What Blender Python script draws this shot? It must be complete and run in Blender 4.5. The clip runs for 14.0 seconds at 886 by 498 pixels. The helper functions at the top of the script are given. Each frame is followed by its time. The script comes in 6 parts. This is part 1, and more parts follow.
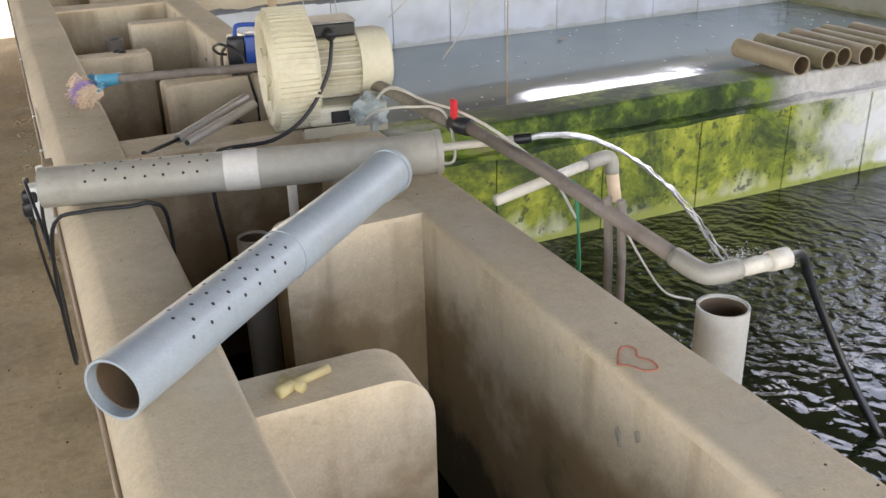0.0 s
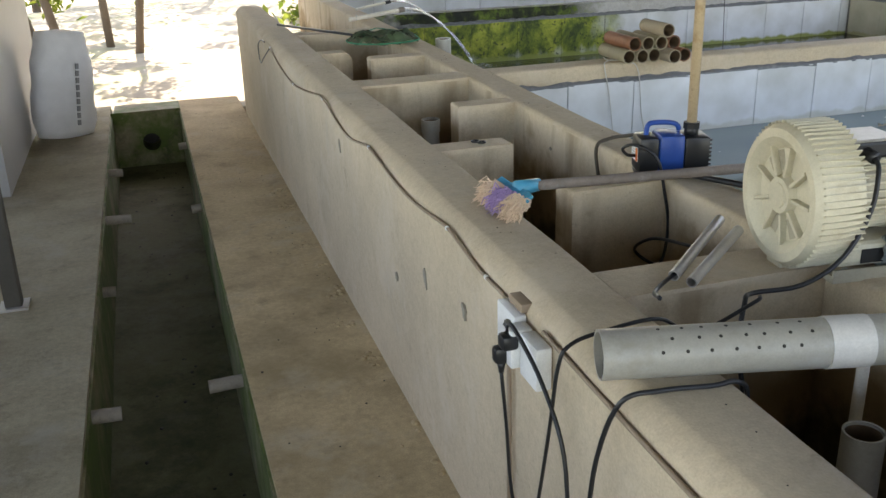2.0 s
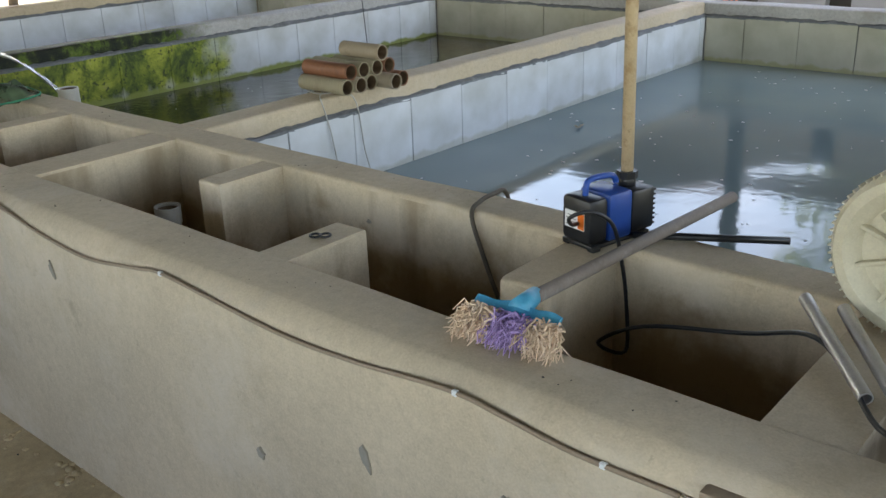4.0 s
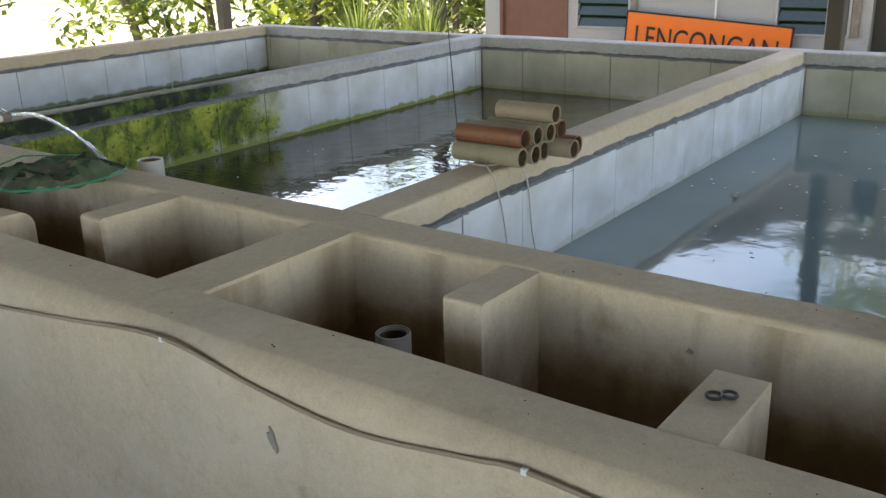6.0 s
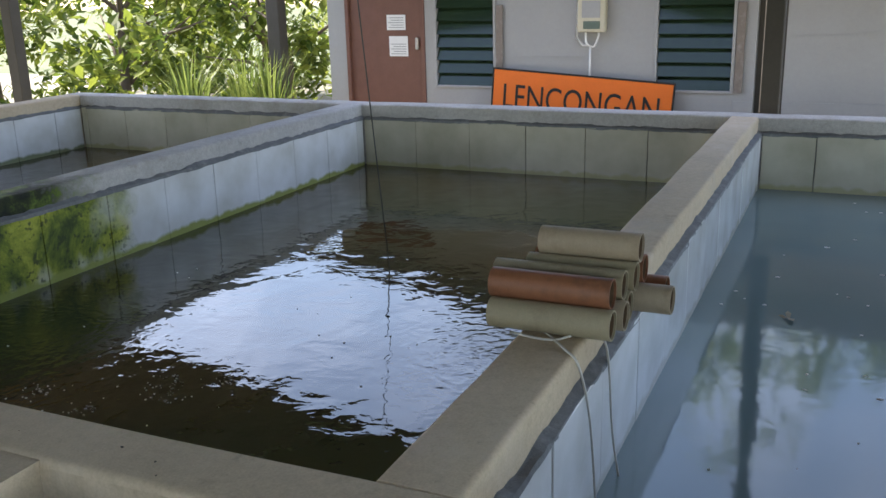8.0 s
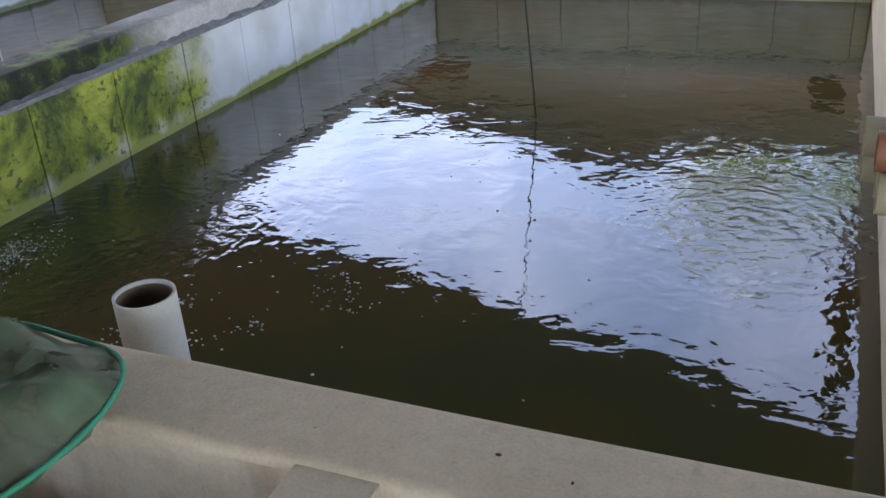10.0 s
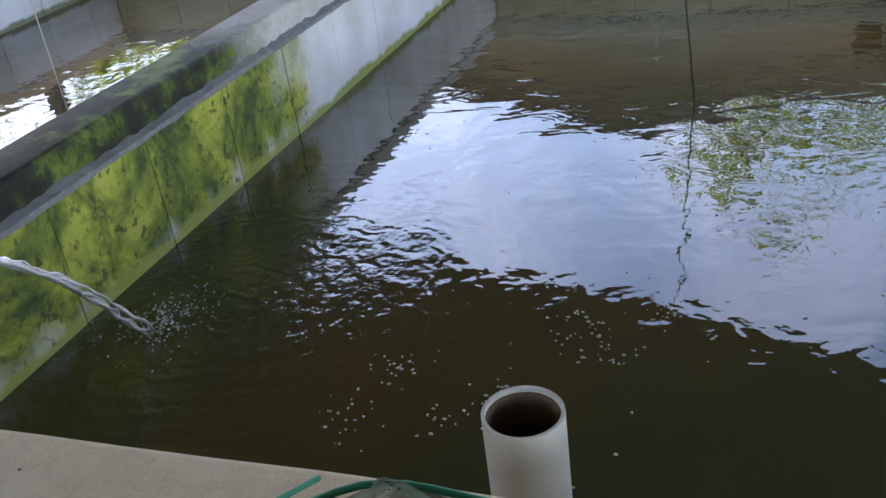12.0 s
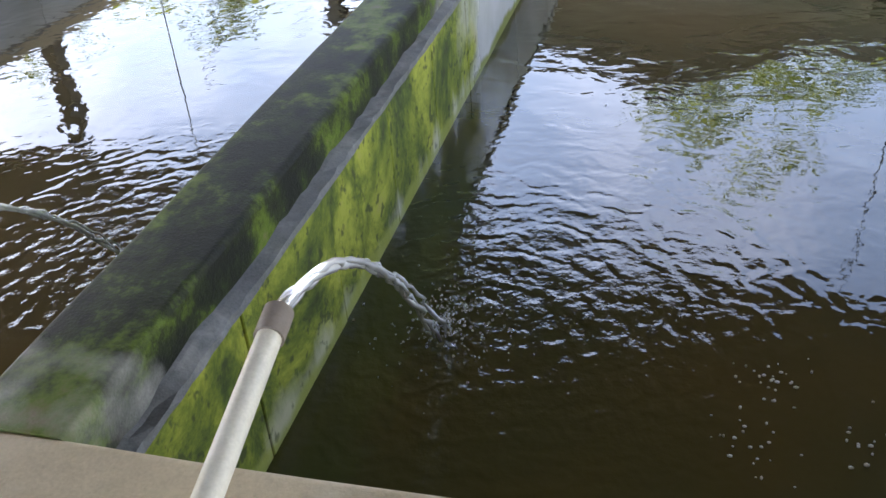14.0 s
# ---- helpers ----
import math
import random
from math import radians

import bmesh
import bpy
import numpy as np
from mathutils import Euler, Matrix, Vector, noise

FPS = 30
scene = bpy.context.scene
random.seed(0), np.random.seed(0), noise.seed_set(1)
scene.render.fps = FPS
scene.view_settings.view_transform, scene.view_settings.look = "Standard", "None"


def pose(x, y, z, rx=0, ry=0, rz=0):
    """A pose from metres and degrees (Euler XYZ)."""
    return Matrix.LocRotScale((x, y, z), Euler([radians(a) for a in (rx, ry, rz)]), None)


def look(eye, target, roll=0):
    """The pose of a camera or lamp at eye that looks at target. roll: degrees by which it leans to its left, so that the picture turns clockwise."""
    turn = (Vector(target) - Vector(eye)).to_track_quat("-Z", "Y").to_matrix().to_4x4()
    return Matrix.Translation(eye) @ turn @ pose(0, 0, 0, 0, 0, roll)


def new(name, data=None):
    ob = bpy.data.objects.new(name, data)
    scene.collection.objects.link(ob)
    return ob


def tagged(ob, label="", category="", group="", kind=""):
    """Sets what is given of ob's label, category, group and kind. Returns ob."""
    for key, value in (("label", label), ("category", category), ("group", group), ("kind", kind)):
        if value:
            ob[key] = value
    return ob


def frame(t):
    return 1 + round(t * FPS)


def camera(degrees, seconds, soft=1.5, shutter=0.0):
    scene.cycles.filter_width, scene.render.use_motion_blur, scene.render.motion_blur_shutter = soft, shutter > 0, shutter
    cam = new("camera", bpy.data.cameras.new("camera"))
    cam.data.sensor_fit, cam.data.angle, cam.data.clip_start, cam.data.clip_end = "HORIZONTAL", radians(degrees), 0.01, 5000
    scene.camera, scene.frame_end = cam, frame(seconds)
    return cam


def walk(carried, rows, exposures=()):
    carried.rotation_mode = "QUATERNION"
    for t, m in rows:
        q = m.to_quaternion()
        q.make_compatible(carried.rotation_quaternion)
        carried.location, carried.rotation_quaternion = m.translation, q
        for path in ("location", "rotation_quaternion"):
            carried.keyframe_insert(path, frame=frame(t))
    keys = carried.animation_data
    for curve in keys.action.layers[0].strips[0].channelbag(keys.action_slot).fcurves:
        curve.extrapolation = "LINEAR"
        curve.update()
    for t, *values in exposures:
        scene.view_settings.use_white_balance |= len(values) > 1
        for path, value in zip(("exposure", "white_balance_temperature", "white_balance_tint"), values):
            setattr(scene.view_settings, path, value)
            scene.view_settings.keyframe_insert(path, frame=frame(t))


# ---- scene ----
cam = camera(51.1, 14.0)
PATH = [
    (0, (-0.207, -1.323, 1.586), (0.431, 0.089, 0.889), -1.6),
    (0.5, (-0.386, -1.145, 1.658), (0.285, 0.275, 1.009), -1.8),
    (1, (-0.581, -0.988, 1.728), (0.054, 0.451, 1.083), -2.4),
    (1.5, (-0.682, -0.687, 1.687), (-0.172, 0.811, 1.067), -1.7),
    (2, (-0.890, -0.508, 1.654), (-0.424, 1.008, 1.044), -1.6),
    (2.2, (-1.020, -0.400, 1.630), (-0.454, 1.382, 0.898), -0.4),
    (2.4, (-1.175, -0.325, 1.672), (-0.512, 1.128, 1.096), -1.2),
    (2.5, (-1.233, -0.292, 1.679), (-0.525, 1.142, 1.102), -1.3),
    (2.7, (-1.309, -0.190, 1.674), (-0.486, 1.178, 1.091), -0.9),
    (4.8, (-1.204, 1.281, 1.611), (0.027, 2.275, 0.989), -2.2),
    (5, (-1.191, 1.369, 1.587), (0.046, 2.366, 0.983), -1.8),
    (5.5, (-1.238, 1.650, 1.603), (0.030, 2.628, 1.033), -2.0),
    (6, (-1.244, 1.958, 1.602), (0.043, 2.923, 1.053), -1.7),
    (6.5, (-1.174, 2.258, 1.590), (0.120, 3.227, 1.062), -2.4),
    (7, (-1.092, 2.627, 1.594), (0.353, 3.378, 1.106), -1.0),
    (7.5, (-0.942, 2.870, 1.618), (0.548, 3.538, 1.142), -0.8),
    (8, (-0.453, 3.119, 1.579), (1.034, 3.793, 1.108), -1.5),
    (8.2, (-0.316, 3.216, 1.567), (1.155, 3.907, 1.071), -1.9),
    (8.6, (-0.268, 3.359, 1.510), (1.174, 4.068, 0.952), -2.2),
    (9, (-0.267, 3.579, 1.510), (1.144, 4.276, 0.870), -2.8),
    (9.2, (-0.249, 3.658, 1.493), (1.156, 4.338, 0.819), -2.7),
    (11.3, (-0.051, 4.307, 1.487), (1.344, 4.855, 0.686), -6.1),
    (11.7, (-0.037, 4.446, 1.472), (1.368, 4.995, 0.688), -6.7),
    (12, (0.02, 4.556, 1.49), (1.407, 5.122, 0.679), -8.2),
    (12.5, (0.021, 4.722, 1.521), (1.419, 5.287, 0.734), -7.7),
    (13, (-0.076, 4.908, 1.564), (1.334, 5.437, 0.774), -5.8),
    (13.4, (-0.075, 5.012, 1.570), (1.318, 5.539, 0.749), -7.2),
    (14, (0.065, 5.375, 1.516), (1.436, 5.788, 0.599), -5.1),
]
walk(cam, [(t, look(eye, target, roll)) for t, eye, target, roll in PATH], exposures=[(0.0, 2.95, 8350, 25), (0.5, 2.73, 7500, 20), (1.5, 2.63, 7650, 18), (2.5, 2.53, 7650, 18), (5.0, 2.53, 7350, 15), (6.5, 2.33, 7350, 16), (7.0, 2.28, 7050, 16), (7.5, 2.3, 7150, 18), (8.0, 2.08, 6700, 17), (9.0, 2.53, 6750, 22), (11.5, 3.02, 6750, 24), (12.5, 3.03, 6750, 20), (14.0, 3.25, 7150, 21)])
# ---- light ----
world = bpy.data.worlds.new("sky")
scene.world = world
world.use_nodes = True
wn = world.node_tree.nodes
sky = wn.new("ShaderNodeTexSky")
sky.sky_type = "NISHITA"
sky.sun_disc = False
sky.sun_elevation = radians(50)
sky.sun_rotation = radians(9)
sky.air_density, sky.dust_density = 1.1, 1.0
wn["Background"].inputs["Strength"].default_value = 0.15
# thin broken cloud over the whole sky
way = wn.new("ShaderNodeTexCoord")
cloud = wn.new("ShaderNodeTexNoise")
cloud.inputs["Scale"].default_value, cloud.inputs["Detail"].default_value = 3.4, 7
cloud.inputs["Roughness"].default_value, cloud.inputs["Distortion"].default_value = 0.58, 0.5
cover = wn.new("ShaderNodeMapRange")
cover.inputs["From Min"].default_value, cover.inputs["From Max"].default_value = 0.42, 0.66
pale = wn.new("ShaderNodeHueSaturation")
pale.inputs["Saturation"].default_value, pale.inputs["Value"].default_value = 0.72, 1.4
veil = wn.new("ShaderNodeMix")
veil.data_type = "RGBA"
for a, b in ((way.outputs["Generated"], cloud.inputs["Vector"]), (cloud.outputs["Fac"], cover.inputs["Value"]), (sky.outputs["Color"], pale.inputs["Color"]),
             (cover.outputs["Result"], veil.inputs["Factor"]), (sky.outputs["Color"], veil.inputs["A"]), (pale.outputs["Color"], veil.inputs["B"]), (veil.outputs["Result"], wn["Background"].inputs["Color"])):
    world.node_tree.links.new(a, b)
sun_data = bpy.data.lights.new("sun", "SUN")
sun_data.energy, sun_data.angle, sun_data.color = 3.5, radians(0.6), (1.0, 0.95, 0.86)
sun = new("sun", sun_data)
sun.matrix_world = look((1.0, 6.3, 7.6), (0, 0, 0))


# ---- materials ----
def mat(name, base, rough=0.8, metal=0.0, spots=(), grain=30.0, bump=0.25, vary=0.25, big=2.5, spec=0.4, bump_dist=0.004):
    """A surface with large and fine variation; spots: (colour, scale, amount) of stains."""
    m = bpy.data.materials.new(name)
    m.use_nodes = True
    t = m.node_tree
    n, link = t.nodes, t.links.new
    b = n["Principled BSDF"]
    b.inputs["Roughness"].default_value = rough
    b.inputs["Metallic"].default_value = metal
    b.inputs["Specular IOR Level"].default_value = spec
    co = n.new("ShaderNodeTexCoord")
    geo = n.new("ShaderNodeNewGeometry")
    src = geo.outputs["Position"]
    n1 = n.new("ShaderNodeTexNoise")
    n1.inputs["Scale"].default_value = big
    n1.inputs["Detail"].default_value = 6
    n2 = n.new("ShaderNodeTexNoise")
    n2.inputs["Scale"].default_value = grain
    n2.inputs["Detail"].default_value = 8
    n2.inputs["Roughness"].default_value = 0.65
    link(src, n1.inputs["Vector"])
    link(src, n2.inputs["Vector"])
    lo = [c * (1 - vary) for c in base]
    hi = [min(1, c * (1 + vary)) for c in base]
    mixf = n.new("ShaderNodeMath")
    mixf.operation = "MULTIPLY_ADD"
    mixf.inputs[1].default_value = 0.35
    link(n1.outputs["Fac"], mixf.inputs[0])
    n3 = n.new("ShaderNodeTexNoise")
    n3.inputs["Scale"].default_value = grain * 4.5
    n3.inputs["Detail"].default_value = 4
    link(src, n3.inputs["Vector"])
    fine = n.new("ShaderNodeMath")
    fine.operation = "MULTIPLY"
    fine.inputs[1].default_value = 0.3
    link(n3.outputs["Fac"], fine.inputs[0])
    half = n.new("ShaderNodeMath")
    half.operation = "MULTIPLY_ADD"
    half.inputs[1].default_value = 0.35
    link(n2.outputs["Fac"], half.inputs[0])
    link(fine.outputs[0], half.inputs[2])
    link(half.outputs[0], mixf.inputs[2])
    ramp = n.new("ShaderNodeValToRGB")
    ramp.color_ramp.elements[0].position, ramp.color_ramp.elements[1].position = 0.36, 0.64
    ramp.color_ramp.elements[0].color, ramp.color_ramp.elements[1].color = (*lo, 1), (*hi, 1)
    link(mixf.outputs[0], ramp.inputs["Fac"])
    col = ramp.outputs["Color"]
    for k, (c, s, amount) in enumerate(spots):
        ns = n.new("ShaderNodeTexNoise")
        ns.inputs["Scale"].default_value = s
        ns.inputs["Detail"].default_value = 7
        ns.inputs["Roughness"].default_value = 0.7
        off = n.new("ShaderNodeVectorMath")
        off.operation = "ADD"
        off.inputs[1].default_value = (3.1 * k + 1.7, 5.3 * k, 2.2 * k)
        link(src, off.inputs[0])
        link(off.outputs[0], ns.inputs["Vector"])
        r = n.new("ShaderNodeMapRange")
        r.inputs["From Min"].default_value, r.inputs["From Max"].default_value = 0.62 - 0.3 * amount, 0.78 - 0.3 * amount
        r.inputs["To Max"].default_value = min(1, 0.35 + amount)
        link(ns.outputs["Fac"], r.inputs["Value"])
        mx = n.new("ShaderNodeMix")
        mx.data_type = "RGBA"
        link(r.outputs["Result"], mx.inputs["Factor"])
        link(col, mx.inputs["A"])
        mx.inputs["B"].default_value = (*c, 1)
        col = mx.outputs["Result"]
    link(col, b.inputs["Base Color"])
    if bump:
        bp = n.new("ShaderNodeBump")
        bp.inputs["Strength"].default_value = bump
        bp.inputs["Distance"].default_value = bump_dist
        link(half.outputs[0], bp.inputs["Height"])
        link(bp.outputs["Normal"], b.inputs["Normal"])
    return m


CEMENT = mat("cement plaster", (0.53, 0.43, 0.30), 0.88, spots=(((0.37, 0.285, 0.18), 1.3, 0.16), ((0.36, 0.28, 0.17), 3.4, 0.10), ((0.60, 0.51, 0.39), 2.9, 0.34), ((0.42, 0.385, 0.32), 2.2, 0.12), ((0.22, 0.16, 0.10), 9.0, 0.07), ((0.13, 0.105, 0.07), 38.0, 0.03)), grain=45, bump=0.55, vary=0.17)


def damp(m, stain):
    """Brown damp stains with a ragged tide line on the trough side of the cement; lower down, chamber shade as colour.
    """
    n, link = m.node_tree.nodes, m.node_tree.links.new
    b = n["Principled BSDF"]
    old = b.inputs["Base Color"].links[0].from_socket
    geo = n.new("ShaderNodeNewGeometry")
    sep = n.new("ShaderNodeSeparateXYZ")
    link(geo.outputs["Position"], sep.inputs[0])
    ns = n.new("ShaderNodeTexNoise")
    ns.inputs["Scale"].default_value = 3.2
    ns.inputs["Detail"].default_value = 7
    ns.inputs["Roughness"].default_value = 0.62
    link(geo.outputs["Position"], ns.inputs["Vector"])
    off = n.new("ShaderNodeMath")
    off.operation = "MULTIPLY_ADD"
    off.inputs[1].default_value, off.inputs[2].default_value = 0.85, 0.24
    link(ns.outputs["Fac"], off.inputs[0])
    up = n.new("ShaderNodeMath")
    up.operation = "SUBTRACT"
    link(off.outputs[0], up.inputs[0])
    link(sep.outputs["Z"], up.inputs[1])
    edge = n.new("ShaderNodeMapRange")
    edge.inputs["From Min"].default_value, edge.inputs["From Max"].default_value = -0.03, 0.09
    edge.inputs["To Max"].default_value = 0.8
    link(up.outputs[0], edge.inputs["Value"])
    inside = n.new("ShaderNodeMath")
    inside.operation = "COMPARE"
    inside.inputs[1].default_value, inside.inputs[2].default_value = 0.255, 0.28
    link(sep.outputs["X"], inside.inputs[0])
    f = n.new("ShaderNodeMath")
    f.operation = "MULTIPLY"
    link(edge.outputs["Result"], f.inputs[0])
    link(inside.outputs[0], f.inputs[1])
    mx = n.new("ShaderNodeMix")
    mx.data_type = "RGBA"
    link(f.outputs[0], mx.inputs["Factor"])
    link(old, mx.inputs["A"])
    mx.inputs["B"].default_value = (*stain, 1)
    # below it, a ragged black-green wet band with chamber shade put into its colour
    low = n.new("ShaderNodeMath")
    low.operation = "ADD"
    low.inputs[1].default_value = -0.20
    link(up.outputs[0], low.inputs[0])
    wet_shade = n.new("ShaderNodeMapRange")
    wet_shade.inputs["From Min"].default_value, wet_shade.inputs["From Max"].default_value = -0.03, 0.10
    wet_shade.inputs["To Max"].default_value = 0.85
    link(low.outputs[0], wet_shade.inputs["Value"])
    g = n.new("ShaderNodeMath")
    g.operation = "MULTIPLY"
    link(wet_shade.outputs["Result"], g.inputs[0])
    link(inside.outputs[0], g.inputs[1])
    wet = n.new("ShaderNodeMix")
    wet.data_type = "RGBA"
    link(g.outputs[0], wet.inputs["Factor"])
    link(mx.outputs["Result"], wet.inputs["A"])
    wet.inputs["B"].default_value = (0.055, 0.05, 0.028, 1)
    # brown drips that run down from the rim inside
    mp = n.new("ShaderNodeMapping")
    mp.inputs["Scale"].default_value = (8, 8, 1.3)
    link(geo.outputs["Position"], mp.inputs["Vector"])
    run = n.new("ShaderNodeTexNoise")
    run.inputs["Scale"].default_value, run.inputs["Detail"].default_value = 1.0, 6
    link(mp.outputs["Vector"], run.inputs["Vector"])
    drip = n.new("ShaderNodeMapRange")
    drip.inputs["From Min"].default_value, drip.inputs["From Max"].default_value = 0.53, 0.68
    drip.inputs["To Max"].default_value = 0.5
    link(run.outputs["Fac"], drip.inputs["Value"])
    side = n.new("ShaderNodeMath")
    side.operation = "COMPARE"
    side.inputs[1].default_value, side.inputs[2].default_value = 0.55, 0.285
    link(sep.outputs["Z"], side.inputs[0])
    d1 = n.new("ShaderNodeMath")
    d1.operation = "MULTIPLY"
    link(drip.outputs["Result"], d1.inputs[0])
    link(side.outputs[0], d1.inputs[1])
    d2 = n.new("ShaderNodeMath")
    d2.operation = "MULTIPLY"
    link(d1.outputs[0], d2.inputs[0])
    link(inside.outputs[0], d2.inputs[1])
    drips = n.new("ShaderNodeMix")
    drips.data_type = "RGBA"
    link(d2.outputs[0], drips.inputs["Factor"])
    link(wet.outputs["Result"], drips.inputs["A"])
    drips.inputs["B"].default_value = (0.19, 0.125, 0.065, 1)
    link(drips.outputs["Result"], b.inputs["Base Color"])


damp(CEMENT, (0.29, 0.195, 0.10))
FLOOR_M = mat("cement floor", (0.475, 0.36, 0.205), 0.88, spots=(((0.29, 0.215, 0.11), 1.2, 0.42), ((0.48, 0.41, 0.29), 2.6, 0.3), ((0.19, 0.145, 0.08), 7.0, 0.2), ((0.10, 0.08, 0.05), 30.0, 0.06)), grain=40, bump=0.8, vary=0.3)
GUTTER_M = mat("wet gutter cement", (0.118, 0.118, 0.060), 0.85, spots=(((0.035, 0.045, 0.014), 2.5, 0.5), ((0.15, 0.145, 0.10), 5, 0.3), ((0.02, 0.018, 0.012), 14, 0.2)), grain=30, bump=0.7)
PLATFORM_M = mat("olive grey cement floor", (0.31, 0.268, 0.175), 0.88, spots=(((0.18, 0.15, 0.09), 1.2, 0.42), ((0.34, 0.31, 0.24), 2.6, 0.3), ((0.12, 0.10, 0.06), 7.0, 0.2)), grain=40, bump=0.8, vary=0.3)
DRAIN_SIDE = mat("algae stained cement", (0.20, 0.175, 0.105), 0.7, spots=(((0.07, 0.105, 0.018), 2.2, 0.75), ((0.035, 0.035, 0.02), 6, 0.3), ((0.30, 0.26, 0.18), 9, 0.2)), grain=35, bump=0.7)
PAINT_M = mat("white boards", (0.33, 0.33, 0.325), 0.5, vary=0.06, bump=0.05)
ROOF_M = mat("roof sheet", (0.10, 0.085, 0.07), 0.6, vary=0.2)
GROUND_M = mat("grassy soil", (0.10, 0.12, 0.05), 0.95, spots=(((0.2, 0.17, 0.1), 0.5, 0.4),), grain=20, bump=0.6)


def node_mat(name, rough=0.5, spec=0.4):
    m = bpy.data.materials.new(name)
    m.use_nodes = True
    b = m.node_tree.nodes["Principled BSDF"]
    b.inputs["Roughness"].default_value = rough
    b.inputs["Specular IOR Level"].default_value = spec
    return m, m.node_tree.nodes, m.node_tree.links.new, b


def water_mat(name, deep, tint, rough, waves, rings, gloss=0.5):
    """Pond water: a murky colour that varies, small waves, and rings round the places in rings (x, y)."""
    m, n, link, b = node_mat(name, rough, gloss)
    b.inputs["IOR"].default_value = 1.33
    geo = n.new("ShaderNodeNewGeometry")
    murk = n.new("ShaderNodeTexNoise")
    murk.inputs["Scale"].default_value = 1.3
    link(geo.outputs["Position"], murk.inputs["Vector"])
    ramp = n.new("ShaderNodeValToRGB")
    ramp.color_ramp.elements[0].position, ramp.color_ramp.elements[1].position = 0.35, 0.7
    ramp.color_ramp.elements[0].color, ramp.color_ramp.elements[1].color = (*deep, 1), (*tint, 1)
    link(murk.outputs["Fac"], ramp.inputs["Fac"])
    link(ramp.outputs["Color"], b.inputs["Base Color"])
    total = None
    for scale, amp, stretch in ((2.6, 1.0, (1, 1.6, 1)), (7.0, 0.45, (1.5, 1, 1)), (24.0, 0.10, (1, 1, 1))):
        mp = n.new("ShaderNodeMapping")
        mp.inputs["Scale"].default_value = stretch
        link(geo.outputs["Position"], mp.inputs["Vector"])
        t = n.new("ShaderNodeTexNoise")
        t.inputs["Scale"].default_value = scale
        t.inputs["Detail"].default_value = 2
        t.inputs["Distortion"].default_value = 0.6
        link(mp.outputs["Vector"], t.inputs["Vector"])
        mul = n.new("ShaderNodeMath")
        mul.operation = "MULTIPLY_ADD"
        mul.inputs[1].default_value = amp * waves
        link(t.outputs["Fac"], mul.inputs[0])
        if total is not None:
            link(total, mul.inputs[2])
        else:
            mul.inputs[2].default_value = 0
        total = mul.outputs[0]
    for x, y, amp, reach in rings:
        off = n.new("ShaderNodeVectorMath")
        off.operation = "SUBTRACT"
        off.inputs[1].default_value = (x, y, 0.472)
        link(geo.outputs["Position"], off.inputs[0])
        w = n.new("ShaderNodeTexWave")
        w.wave_type, w.rings_direction = "RINGS", "SPHERICAL"
        w.inputs["Scale"].default_value = 5.5
        w.inputs["Distortion"].default_value = 9.0
        w.inputs["Detail"].default_value = 2
        w.inputs["Detail Scale"].default_value = 2.0
        link(off.outputs[0], w.inputs["Vector"])
        churn = n.new("ShaderNodeTexNoise")
        churn.inputs["Scale"].default_value = 24
        churn.inputs["Detail"].default_value = 4
        link(geo.outputs["Position"], churn.inputs["Vector"])
        ln = n.new("ShaderNodeVectorMath")
        ln.operation = "LENGTH"
        link(off.outputs[0], ln.inputs[0])
        near = n.new("ShaderNodeMapRange")
        near.interpolation_type = "SMOOTHSTEP"
        near.inputs["From Min"].default_value, near.inputs["From Max"].default_value = 0.0, reach
        near.inputs["To Min"].default_value, near.inputs["To Max"].default_value = amp * 0.16, 0
        link(ln.outputs["Value"], near.inputs["Value"])
        close = n.new("ShaderNodeMapRange")
        close.interpolation_type = "SMOOTHSTEP"
        close.inputs["From Min"].default_value, close.inputs["From Max"].default_value = 0.0, reach * 0.7
        close.inputs["To Min"].default_value, close.inputs["To Max"].default_value = amp * 1.0, 0
        link(ln.outputs["Value"], close.inputs["Value"])
        for tex, fall in ((w.outputs["Fac"], near), (churn.outputs["Fac"], close)):
            mu = n.new("ShaderNodeMath")
            mu.operation = "MULTIPLY"
            link(tex, mu.inputs[0])
            link(fall.outputs["Result"], mu.inputs[1])
            ad = n.new("ShaderNodeMath")
            link(mu.outputs[0], ad.inputs[0])
            link(total, ad.inputs[1])
            total = ad.outputs[0]
    bp = n.new("ShaderNodeBump")
    bp.inputs["Strength"].default_value = 1.0
    bp.inputs["Distance"].default_value = 0.02
    link(total, bp.inputs["Height"])
    link(bp.outputs["Normal"], b.inputs["Normal"])
    return m


